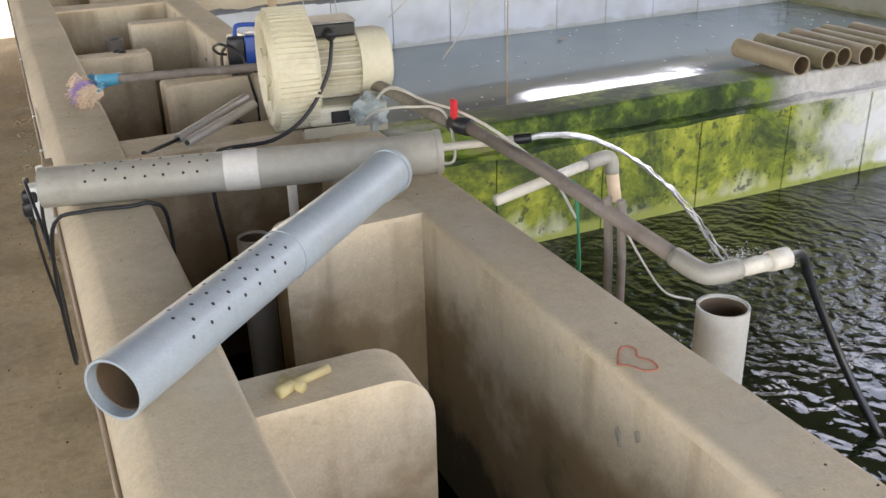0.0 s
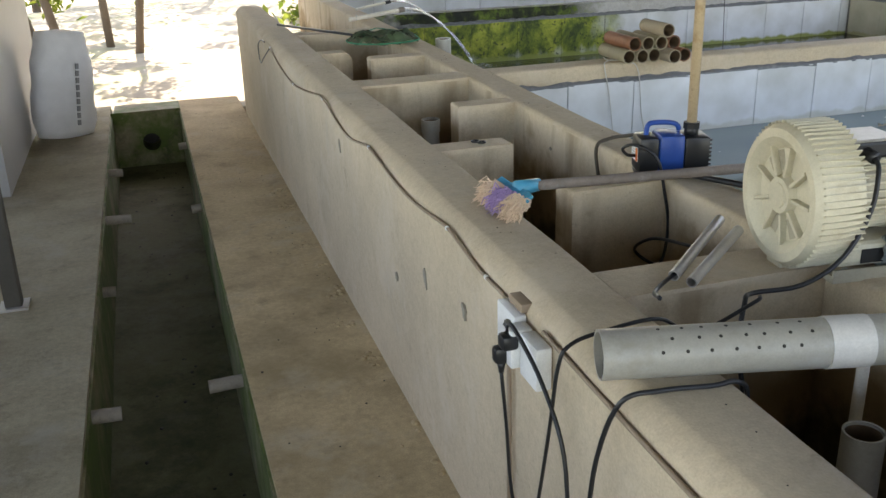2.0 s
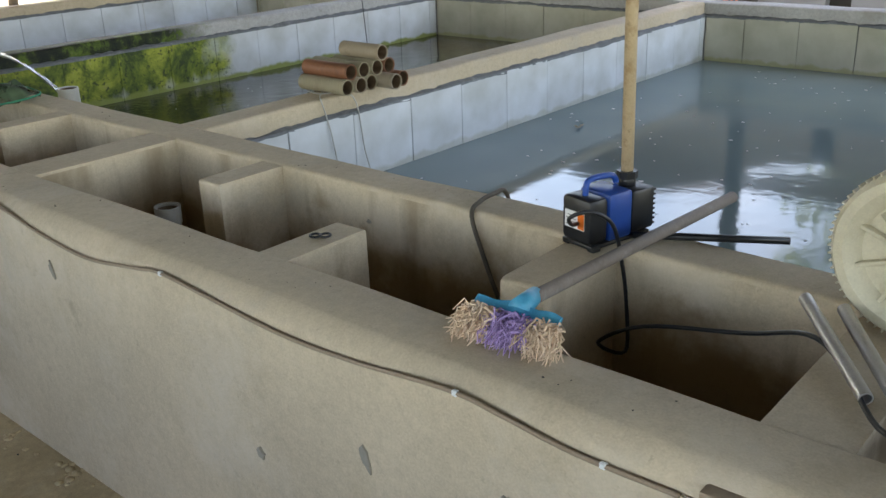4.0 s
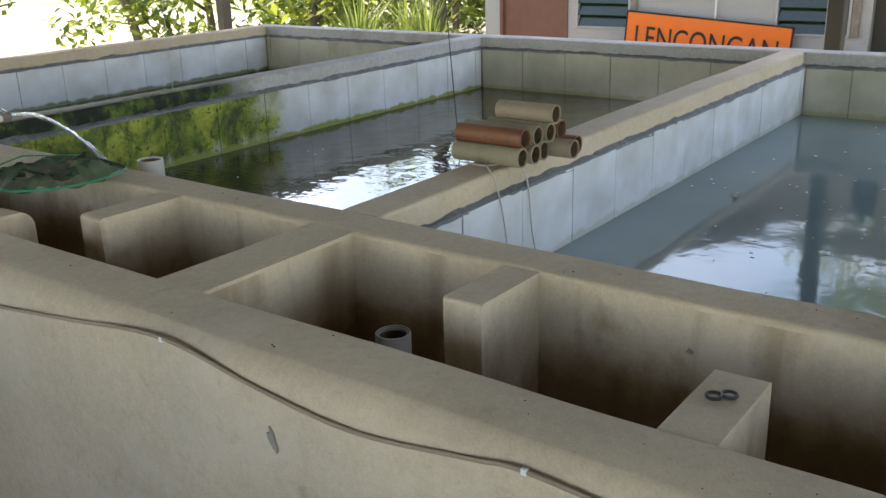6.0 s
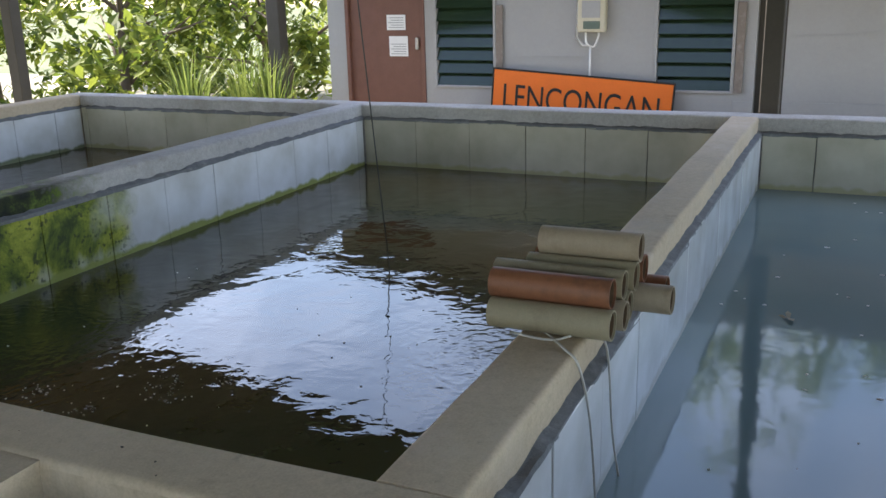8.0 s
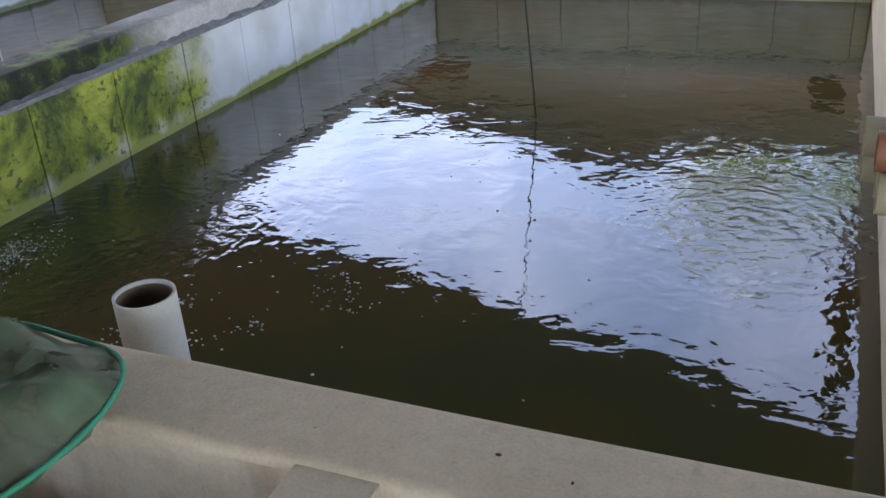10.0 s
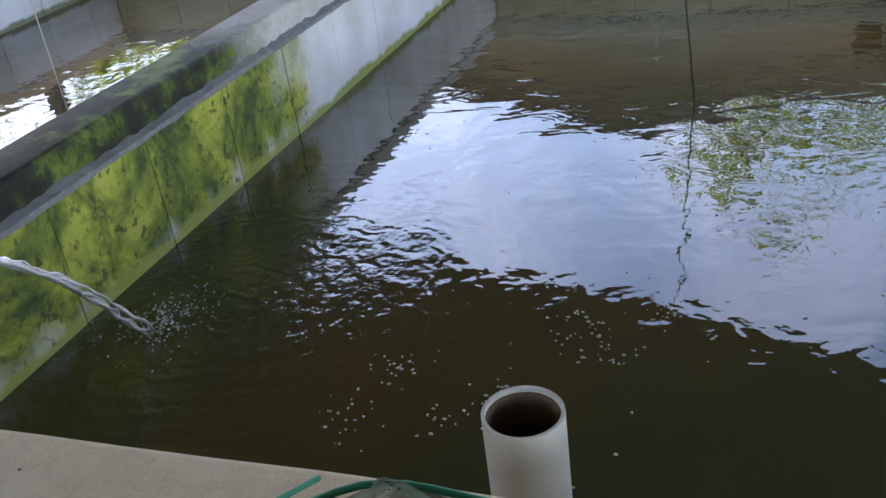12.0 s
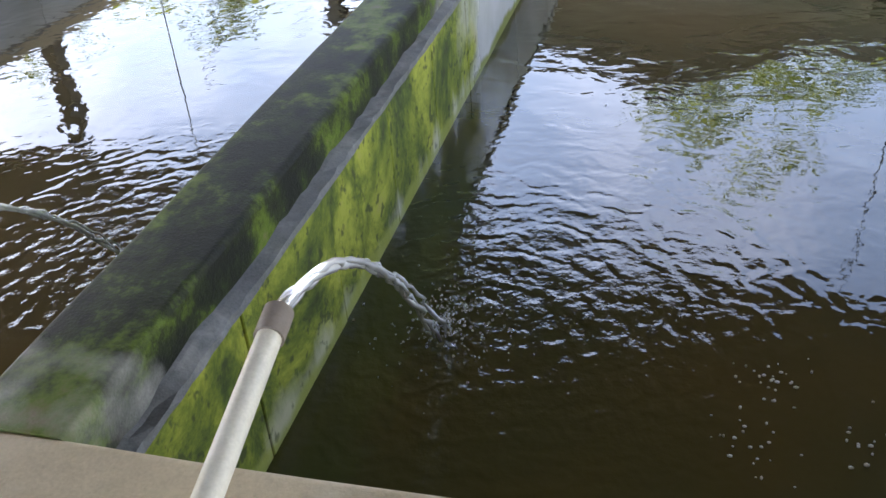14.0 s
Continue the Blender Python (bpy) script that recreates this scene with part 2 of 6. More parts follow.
def tile_mat(name, algae_to, soft, fringe_of=0.92, fringe_colour=(0.27, 0.30, 0.06), shade_tone=1.0):
    """Glazed white tile, algae up to x = algae_to, and a green fringe at the water line."""
    m, n, link, b = node_mat(name, 0.22, 0.5)
    geo = n.new("ShaderNodeNewGeometry")
    sep = n.new("ShaderNodeSeparateXYZ")
    link(geo.outputs["Position"], sep.inputs[0])
    info = n.new("ShaderNodeObjectInfo")
    dirt = n.new("ShaderNodeTexNoise")
    dirt.inputs["Scale"].default_value = 5
    dirt.inputs["Detail"].default_value = 8
    link(geo.outputs["Position"], dirt.inputs["Vector"])
    streak = n.new("ShaderNodeTexNoise")
    streak.inputs["Scale"].default_value = 9
    streak.inputs["Detail"].default_value = 8
    mp = n.new("ShaderNodeMapping")
    mp.inputs["Scale"].default_value = (1, 1, 0.25)
    link(geo.outputs["Position"], mp.inputs["Vector"])
    link(mp.outputs["Vector"], streak.inputs["Vector"])
    base = n.new("ShaderNodeValToRGB")
    base.color_ramp.elements[0].position, base.color_ramp.elements[1].position = 0.3, 0.65
    # below 1, shade_tone darkens and warms the glaze as shade would
    base.color_ramp.elements[0].color, base.color_ramp.elements[1].color = (0.60 * shade_tone ** 0.8, 0.60 * shade_tone, 0.57 * shade_tone ** 1.7, 1), (0.78 * shade_tone ** 0.8, 0.79 * shade_tone, 0.80 * shade_tone ** 1.7, 1)
    link(dirt.outputs["Fac"], base.inputs["Fac"])
    tone = n.new("ShaderNodeMapRange")
    tone.inputs["To Min"].default_value, tone.inputs["To Max"].default_value = 0.90, 1.0
    link(info.outputs["Random"], tone.inputs["Value"])
    bc = n.new("ShaderNodeVectorMath")
    bc.operation = "SCALE"
    link(base.outputs["Color"], bc.inputs[0])
    link(tone.outputs["Result"], bc.inputs["Scale"])
    green = n.new("ShaderNodeValToRGB")
    e = green.color_ramp.elements
    e[0].position, e[0].color = 0.34, (0.018, 0.030, 0.006, 1)
    e[1].position, e[1].color = 0.70, (0.36, 0.30, 0.12, 1)
    for at, c in ((0.43, (0.055, 0.085, 0.010, 1)), (0.51, (0.16, 0.20, 0.018, 1)), (0.60, (0.36, 0.38, 0.045, 1))):
        e.new(at).color = c
    patch = n.new("ShaderNodeTexNoise")
    patch.inputs["Scale"].default_value = 4.2
    patch.inputs["Detail"].default_value = 10
    patch.inputs["Roughness"].default_value = 0.72
    patch.inputs["Distortion"].default_value = 0.4
    link(geo.outputs["Position"], patch.inputs["Vector"])
    link(patch.outputs["Fac"], green.inputs["Fac"])

    def mth(op, a, c, d=None):
        x = n.new("ShaderNodeMath")
        x.operation = op
        for k, v in enumerate((a, c, d)):
            if v is None:
                continue
            if isinstance(v, (int, float)):
                x.inputs[k].default_value = v
            else:
                link(v, x.inputs[k])
        return x.outputs[0]

    # how far the algae reach, raggedly; less towards the splashed foot of the wall
    run = mth("DIVIDE", mth("SUBTRACT", algae_to, sep.outputs["X"]), soft)
    run = mth("ADD", run, mth("MULTIPLY_ADD", dirt.outputs["Fac"], 3.0, -1.5))
    foot = mth("MULTIPLY_ADD", sep.outputs["Z"], 14.0, -7.6)
    foot = mth("ADD", foot, mth("MULTIPLY_ADD", streak.outputs["Fac"], 5.0, -1.5))
    low = n.new("ShaderNodeClamp")
    link(foot, low.inputs["Value"])
    al = n.new("ShaderNodeClamp")
    link(run, al.inputs["Value"])
    cover = mth("MULTIPLY", al.outputs[0], mth("MULTIPLY_ADD", low.outputs[0], 0.8, 0.2))
    fringe = n.new("ShaderNodeClamp")
    fr = mth("MULTIPLY_ADD", sep.outputs["Z"], -60.0, 60.0 * 0.505)
    link(mth("ADD", fr, mth("MULTIPLY_ADD", streak.outputs["Fac"], 5.0, -2.5)), fringe.inputs["Value"])
    mx = n.new("ShaderNodeMix")
    mx.data_type = "RGBA"
    crust = n.new("ShaderNodeMix")
    crust.data_type = "RGBA"
    link(mth("MULTIPLY", al.outputs[0], 0.75), crust.inputs["Factor"])
    link(bc.outputs[0], crust.inputs["A"])
    crust.inputs["B"].default_value = (0.46, 0.44, 0.27, 1)
    link(cover, mx.inputs["Factor"])
    link(crust.outputs["Result"], mx.inputs["A"])
    link(green.outputs["Color"], mx.inputs["B"])
    pit = n.new("ShaderNodeTexNoise")
    pit.inputs["Scale"].default_value = 42
    pit.inputs["Detail"].default_value = 5
    link(geo.outputs["Position"], pit.inputs["Vector"])
    pits = n.new("ShaderNodeMapRange")
    pits.inputs["From Min"].default_value, pits.inputs["From Max"].default_value = 0.57, 0.66
    link(pit.outputs["Fac"], pits.inputs["Value"])
    speck = n.new("ShaderNodeMix")
    speck.data_type = "RGBA"
    link(mth("MULTIPLY", mth("MULTIPLY", pits.outputs["Result"], al.outputs[0]), 0.8), speck.inputs["Factor"])
    link(mx.outputs["Result"], speck.inputs["A"])
    speck.inputs["B"].default_value = (0.03, 0.045, 0.012, 1)
    mx2 = n.new("ShaderNodeMix")
    mx2.data_type = "RGBA"
    link(mth("MULTIPLY", fringe.outputs[0], fringe_of), mx2.inputs["Factor"])
    link(speck.outputs["Result"], mx2.inputs["A"])
    mx2.inputs["B"].default_value = (*fringe_colour, 1)
    link(mx2.outputs["Result"], b.inputs["Base Color"])
    link(mth("MULTIPLY_ADD", cover, 0.5, 0.2), b.inputs["Roughness"])
    bp = n.new("ShaderNodeBump")
    bp.inputs["Distance"].default_value = 0.006
    link(mth("MULTIPLY", cover, 0.8), bp.inputs["Strength"])
    link(patch.outputs["Fac"], bp.inputs["Height"])
    link(bp.outputs["Normal"], b.inputs["Normal"])
    return m


def cap_mat(name, wet_to, growth):
    """Cement of a pond wall whose end by the spout is black and green with wet growth up to x = wet_to."""
    m = mat(name, (0.42, 0.41, 0.39), 0.8, spots=(((0.28, 0.26, 0.22), 3.0, 0.3), ((0.15, 0.14, 0.13), 11.0, 0.12)), grain=50, bump=0.9)
    n, link = m.node_tree.nodes, m.node_tree.links.new
    b = n["Principled BSDF"]
    old = b.inputs["Base Color"].links[0].from_socket
    geo = n.new("ShaderNodeNewGeometry")
    sep = n.new("ShaderNodeSeparateXYZ")
    link(geo.outputs["Position"], sep.inputs[0])
    ns = n.new("ShaderNodeTexNoise")
    ns.inputs["Scale"].default_value = 5
    ns.inputs["Detail"].default_value = 9
    ns.inputs["Roughness"].default_value = 0.7
    link(geo.outputs["Position"], ns.inputs["Vector"])
    a = n.new("ShaderNodeMath")
    a.operation = "SUBTRACT"
    a.inputs[0].default_value = wet_to
    link(sep.outputs["X"], a.inputs[1])
    c = n.new("ShaderNodeMath")
    c.operation = "MULTIPLY_ADD"
    c.inputs[1].default_value = 3.5
    link(a.outputs[0], c.inputs[0])
    d = n.new("ShaderNodeMath")
    d.operation = "MULTIPLY_ADD"
    d.inputs[1].default_value, d.inputs[2].default_value = 3.0, -1.5
    link(ns.outputs["Fac"], d.inputs[0])
    link(d.outputs[0], c.inputs[2])
    cl = n.new("ShaderNodeClamp")
    link(c.outputs[0], cl.inputs["Value"])
    grow = n.new("ShaderNodeValToRGB")
    e = grow.color_ramp.elements
    e[0].position, e[0].color = 0.42, (*growth[0], 1)
    e[1].position, e[1].color = 0.70, (0.20, 0.15, 0.09, 1)
    for at, c in ((0.50, (*growth[1], 1)), (0.585, (*growth[2], 1))):
        g = e.new(at)
        g.color = c
    link(ns.outputs["Fac"], grow.inputs["Fac"])
    mx = n.new("ShaderNodeMix")
    mx.data_type = "RGBA"
    bare = n.new("ShaderNodeMath")
    bare.operation = "MULTIPLY_ADD"
    bare.inputs[1].default_value, bare.inputs[2].default_value = 4.5, -4.5 * 0.68
    link(sep.outputs["X"], bare.inputs[0])
    rag = n.new("ShaderNodeTexNoise")
    rag.inputs["Scale"].default_value, rag.inputs["Detail"].default_value = 7, 6
    link(geo.outputs["Position"], rag.inputs["Vector"])
    ragged = n.new("ShaderNodeMath")
    ragged.operation = "MULTIPLY_ADD"
    ragged.inputs[1].default_value = 3.2
    link(rag.outputs["Fac"], ragged.inputs[0])
    link(bare.outputs[0], ragged.inputs[2])
    kept = n.new("ShaderNodeMath")
    kept.operation, kept.use_clamp = "SUBTRACT", True
    kept.inputs[1].default_value = 0.9
    link(ragged.outputs[0], kept.inputs[0])
    whole = n.new("ShaderNodeMath")
    whole.operation = "MULTIPLY"
    link(kept.outputs[0], whole.inputs[0])
    link(cl.outputs[0], whole.inputs[1])
    link(whole.outputs[0], mx.inputs["Factor"])
    link(old, mx.inputs["A"])
    link(grow.outputs["Color"], mx.inputs["B"])
    link(mx.outputs["Result"], b.inputs["Base Color"])
    r = n.new("ShaderNodeMath")
    r.operation = "MULTIPLY_ADD"
    r.inputs[1].default_value, r.inputs[2].default_value = -0.2, 0.8
    link(cl.outputs[0], r.inputs[0])
    link(r.outputs[0], b.inputs["Roughness"])
    b.inputs["Specular IOR Level"].default_value = 0.2
    return m


def plain(name, colour, rough=0.5, metal=0.0, vary=0.12, bump=0.08, grain=60, big=8, spots=()):
    return mat(name, colour, rough, metal, spots=spots, grain=grain, bump=bump, vary=vary, big=big, bump_dist=0.002)


WATER_DARK = water_mat("dark pond water", (0.038, 0.047, 0.019), (0.078, 0.054, 0.016), 0.015, 0.17, ((1.40, 5.70, 0.26, 1.0), (2.05, 4.05, 0.22, 0.6)), 0.85)
WATER_SPOUT = water_mat("dark pond water, splashed", (0.014, 0.022, 0.010), (0.024, 0.030, 0.013), 0.02, 0.75, ((1.47, 0.46, 1.2, 1.1),))
WATER_LAST = water_mat("brown pond water", (0.045, 0.040, 0.018), (0.080, 0.056, 0.022), 0.02, 0.15, ((1.42, 6.40, 0.35, 1.0),), 0.5)
WATER_MILKY = water_mat("milky pond water", (0.142, 0.206, 0.208), (0.182, 0.246, 0.240), 0.06, 0.06, (), 0.7)
# near-black: the deep trough's shade is put into this water colour
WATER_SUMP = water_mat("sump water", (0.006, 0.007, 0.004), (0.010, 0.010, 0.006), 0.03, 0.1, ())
TILE_A = tile_mat("algae covered tile", 2.45, 0.35)
TILE_C = tile_mat("mossy white tile", 2.62, 0.24)
TILE_B = tile_mat("clean white tile", -5.0, 0.5, 0.35, (0.34, 0.31, 0.16))
TILE_D = tile_mat("white tile with a green water line", -5.0, 0.5, 0.85, (0.13, 0.16, 0.05))
# far wall: dust plus its shade, both put into the tile colour
TILE_F = tile_mat("dusty white tile with shade in its tone", -5.0, 0.5, 0.6, (0.36, 0.33, 0.13), 0.68)
CAP_A = cap_mat("mossy cement cap", 2.15, ((0.016, 0.032, 0.010), (0.04, 0.075, 0.012), (0.15, 0.21, 0.03)))
CAP_C = cap_mat("wet mossy cement cap", 2.42, ((0.012, 0.014, 0.010), (0.025, 0.034, 0.012), (0.10, 0.15, 0.02)))
CHALK = plain("red chalk", (0.42, 0.16, 0.10), 0.9)
SMEAR = plain("dark cement smear", (0.29, 0.26, 0.21), 0.9, bump=0.5)
MORTAR = mat("dark grey mortar", (0.16, 0.165, 0.17), 0.8, spots=(((0.3, 0.3, 0.3), 14.0, 0.3),), grain=60, bump=0.6)
PVC_GREY = plain("grey plastic pipe", (0.31, 0.295, 0.255), 0.42, spots=(((0.38, 0.375, 0.36), 6, 0.3), ((0.22, 0.20, 0.16), 9, 0.2)))
PVC_BLUE = plain("light grey plastic pipe", (0.32, 0.37, 0.40), 0.33, spots=(((0.33, 0.33, 0.30), 7, 0.2),))
PVC_WHITE = plain("white plastic pipe", (0.62, 0.58, 0.50), 0.45, spots=(((0.42, 0.36, 0.27), 9, 0.25),))
PVC_PALE = plain("pale weathered plastic pipe", (0.44, 0.43, 0.385), 0.4, spots=(((0.36, 0.32, 0.24), 8, 0.25),))
PVC_TAN = plain("dusty tan pipe", (0.33, 0.27, 0.19), 0.6, spots=(((0.20, 0.15, 0.10), 10, 0.3),), bump=0.2)
PVC_OLIVE = plain("dusty olive pipe", (0.30, 0.26, 0.17), 0.6, spots=(((0.18, 0.14, 0.09), 8, 0.3),), bump=0.2)
PVC_BROWN = plain("rust brown pipe", (0.24, 0.10, 0.05), 0.5, spots=(((0.12, 0.06, 0.04), 8, 0.35),), bump=0.2)
PVC_YELLOW = plain("yellowed plastic", (0.42, 0.34, 0.17), 0.5)
RISER_M = plain("rust speckled cream pipe", (0.50, 0.39, 0.25), 0.6, bump=0.2, spots=(((0.30, 0.18, 0.08), 22, 0.35), ((0.14, 0.08, 0.04), 60, 0.2)))
SILT = plain("brown silt inside a pipe", (0.13, 0.085, 0.05), 0.8, bump=0.3)
# shade inside openings put into a near-black colour; grit uses it too
DARK_IN = plain("near-black fill and grit", (0.03, 0.028, 0.024), 0.9)
GLUE = plain("dried glue", (0.55, 0.53, 0.49), 0.55)
BLACK_P = plain("black plastic", (0.018, 0.019, 0.021), 0.35)
BLUE_P = plain("blue plastic", (0.012, 0.065, 0.30), 0.35)
RED_P = plain("red plastic", (0.55, 0.02, 0.03), 0.35)
CYAN_P = plain("light blue plastic", (0.05, 0.32, 0.48), 0.4)
WHITE_P = plain("white plastic", (0.75, 0.75, 0.73), 0.4)
CREAM = plain("cream paint", (0.54, 0.50, 0.375), 0.5, spots=(((0.40, 0.34, 0.22), 12, 0.22),))
CREAM_D = plain("dusty cream paint", (0.36, 0.33, 0.25), 0.6, spots=(((0.2, 0.16, 0.1), 12, 0.3),))
HOSE_M = plain("dusty brown black hose", (0.085, 0.07, 0.05), 0.6, spots=(((0.2, 0.16, 0.1), 14, 0.3),))
HOSE_T = plain("dusty tan hose", (0.21, 0.18, 0.14), 0.7, spots=(((0.10, 0.085, 0.07), 12, 0.35),))
CABLE_T = plain("tan cable", (0.30, 0.22, 0.15), 0.6)
CABLE_W = plain("pale tube", (0.52, 0.50, 0.45), 0.4)
STRAW = plain("straw bristle", (0.70, 0.53, 0.38), 0.7)
PURPLE = plain("purple bristle", (0.40, 0.28, 0.52), 0.7)
WOOD_H = plain("worn wooden handle", (0.20, 0.165, 0.14), 0.7, bump=0.3, spots=(((0.33, 0.31, 0.30), 14, 0.3), ((0.12, 0.09, 0.07), 9, 0.3)))
STEEL = plain("galvanised steel", (0.46, 0.44, 0.42), 0.38, 0.6)
# also backs the house openings, where its dark colour stands for room shade
POST_M = plain("dark timber post and room backing", (0.06, 0.055, 0.045), 0.8, bump=0.4)
ORANGE = plain("orange sheeting", (0.78, 0.16, 0.015), 0.45, vary=0.06)
BLACK_INK = plain("black lettering", (0.015, 0.015, 0.015), 0.6)
BROWN_D = plain("brown door paint", (0.16, 0.075, 0.055), 0.5)
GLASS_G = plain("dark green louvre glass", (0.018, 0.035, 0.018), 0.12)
PAPER = plain("paper", (0.75, 0.75, 0.74), 0.8, vary=0.03)
INK = plain("grey print", (0.25, 0.25, 0.26), 0.8)
SACK_M = plain("woven white sack", (0.66, 0.66, 0.68), 0.7, bump=0.5, grain=220)
SCREEN = plain("grey display", (0.10, 0.14, 0.12), 0.2)
ROPE_G = plain("green twine", (0.02, 0.22, 0.12), 0.7)
BARK = plain("bark", (0.13, 0.10, 0.075), 0.9, bump=0.8, grain=30)
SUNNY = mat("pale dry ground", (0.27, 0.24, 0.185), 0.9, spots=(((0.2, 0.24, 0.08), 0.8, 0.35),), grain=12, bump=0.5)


def leaf_mat(name, dark, light):
    m, n, link, b = node_mat(name, 0.5, 0.3)
    geo = n.new("ShaderNodeNewGeometry")
    ramp = n.new("ShaderNodeValToRGB")
    ramp.color_ramp.elements[0].color, ramp.color_ramp.elements[1].color = (*dark, 1), (*light, 1)
    link(geo.outputs["Random Per Island"], ramp.inputs["Fac"])
    link(ramp.outputs["Color"], b.inputs["Base Color"])
    tr = n.new("ShaderNodeBsdfTranslucent")
    link(ramp.outputs["Color"], tr.inputs["Color"])
    mx = n.new("ShaderNodeMixShader")
    mx.inputs[0].default_value = 0.5
    link(b.outputs[0], mx.inputs[1])
    link(tr.outputs[0], mx.inputs[2])
    link(mx.outputs[0], n["Material Output"].inputs["Surface"])
    return m


LEAF = leaf_mat("leaves", (0.05, 0.09, 0.012), (0.26, 0.31, 0.05))
GRASS = leaf_mat("grass blades", (0.06, 0.10, 0.02), (0.20, 0.25, 0.06))


def glassy(name, colour, rough, ior=1.33):
    m, n, link, b = node_mat(name, rough, 0.5)
    b.inputs["Base Color"].default_value = (*colour, 1)
    b.inputs["Transmission Weight"].default_value = 0.75
    b.inputs["IOR"].default_value = ior
    return m


JET = glassy("falling water", (0.97, 0.98, 0.98), 0.25)


def net_mat(name, colour):
    """Fine netting: threads with gaps between them."""
    m, n, link, b = node_mat(name, 0.7, 0.2)
    geo = n.new("ShaderNodeNewGeometry")
    ns = n.new("ShaderNodeTexNoise")
    ns.inputs["Scale"].default_value = 14
    ns.inputs["Detail"].default_value = 5
    link(geo.outputs["Position"], ns.inputs["Vector"])
    ramp = n.new("ShaderNodeValToRGB")
    ramp.color_ramp.elements[0].position, ramp.color_ramp.elements[1].position = 0.35, 0.7
    ramp.color_ramp.elements[0].color = (*[c * 0.4 for c in colour], 1)
    ramp.color_ramp.elements[1].color = (*colour, 1)
    link(ns.outputs["Fac"], ramp.inputs["Fac"])
    link(ramp.outputs["Color"], b.inputs["Base Color"])
    r = n.new("ShaderNodeMapRange")
    r.inputs["From Min"].default_value, r.inputs["From Max"].default_value = 0.3, 0.7
    r.inputs["To Min"].default_value, r.inputs["To Max"].default_value = 0.65, 1.0
    link(ns.outputs["Fac"], r.inputs["Value"])
    link(r.outputs["Result"], b.inputs["Alpha"])
    return m


NET = net_mat("green netting", (0.085, 0.13, 0.07))
BAG = net_mat("clear plastic bag", (0.6, 0.68, 0.66))


# ---- building blocks ----
def box(bm, x0, x1, y0, y1, z0, z1, m=None):
    r = bmesh.ops.create_cube(bm, size=1.0, matrix=Matrix.Translation(((x0 + x1) / 2, (y0 + y1) / 2, (z0 + z1) / 2)) @ Matrix.Diagonal((x1 - x0, y1 - y0, z1 - z0, 1)))
    if m is not None:
        bmesh.ops.transform(bm, matrix=m, verts=r["verts"])
    return r["verts"]


def soften(bm, w, seg=2, verts=None):
    edges = bm.edges[:] if verts is None else list({e for v in verts for e in v.link_edges})
    bmesh.ops.bevel(bm, geom=edges, offset=w, segments=seg, affect="EDGES", profile=0.5)


def mesh_from(bm, name, smooth=False):
    me = bpy.data.meshes.new(name)
    bm.to_mesh(me)
    bm.free()
    if smooth:
        me.polygons.foreach_set("use_smooth", [True] * len(me.polygons))
    return me


def part(name, bm, material, parent=None, label="", smooth=False):
    """Links a bmesh as one mesh object, under a thing when a parent is given."""
    me = mesh_from(bm, name, smooth)
    if material:
        me.materials.append(material)
    ob = new(name, me)
    if parent is not None:
        ob.parent = parent
    if label:
        ob["label"] = label
    return ob


def block(name, x0, x1, y0, y1, z0, z1, material, bevel=0.0, parent=None, label="", seg=2):
    bm = bmesh.new()
    box(bm, x0, x1, y0, y1, z0, z1)
    if bevel:
        soften(bm, bevel, seg)
    return part(name, bm, material, parent, label)


def structure(ob, label, category):
    return tagged(ob, label, category, kind="structure")

def ring_loops(bm, loops, close_u=True):
    """Skins a list of vertex rings into quads."""
    for a, b in zip(loops, loops[1:]):
        k = len(a)
        for i in range(k if close_u else k - 1):
            bm.faces.new((a[i], a[(i + 1) % k], b[(i + 1) % k], b[i]))


def path_frames(pts):
    pts = [Vector(p) for p in pts]
    out = []
    up = Vector((0, 0, 1))
    for i, p in enumerate(pts):
        d = (pts[min(i + 1, len(pts) - 1)] - pts[max(i - 1, 0)]).normalized()
        s = d.cross(up)
        if s.length < 1e-3:
            s = d.cross(Vector((0, 1, 0)))
        s.normalize()
        out.append((p, s, s.cross(d).normalized()))
    return out


def tube(bm, pts, r, seg=8, ends=True):
    """A round bar along points; r is one radius or one for each point."""
    loops = []
    for i, (p, s, u) in enumerate(path_frames(pts)):
        rr = r[i] if isinstance(r, (list, tuple)) else r
        loops.append([bm.verts.new(p + rr * (math.cos(2 * math.pi * k / seg) * s + math.sin(2 * math.pi * k / seg) * u)) for k in range(seg)])
    ring_loops(bm, loops)
    if ends:
        bm.faces.new(loops[0][::-1])
        bm.faces.new(loops[-1])
    return loops


def smooth_path(pts, n=6):
    """Catmull-Rom through the points."""
    p = [Vector(q) for q in pts]
    p = [2 * p[0] - p[1]] + p + [2 * p[-1] - p[-2]]
    out = []
    for i in range(1, len(p) - 2):
        for k in range(n):
            t = k / n
            out.append(0.5 * (2 * p[i] + (p[i + 1] - p[i - 1]) * t + (2 * p[i - 1] - 5 * p[i] + 4 * p[i + 1] - p[i + 2]) * t * t + (3 * p[i] - p[i - 1] - 3 * p[i + 1] + p[i + 2]) * t ** 3))
    out.append(p[-2])
    return out


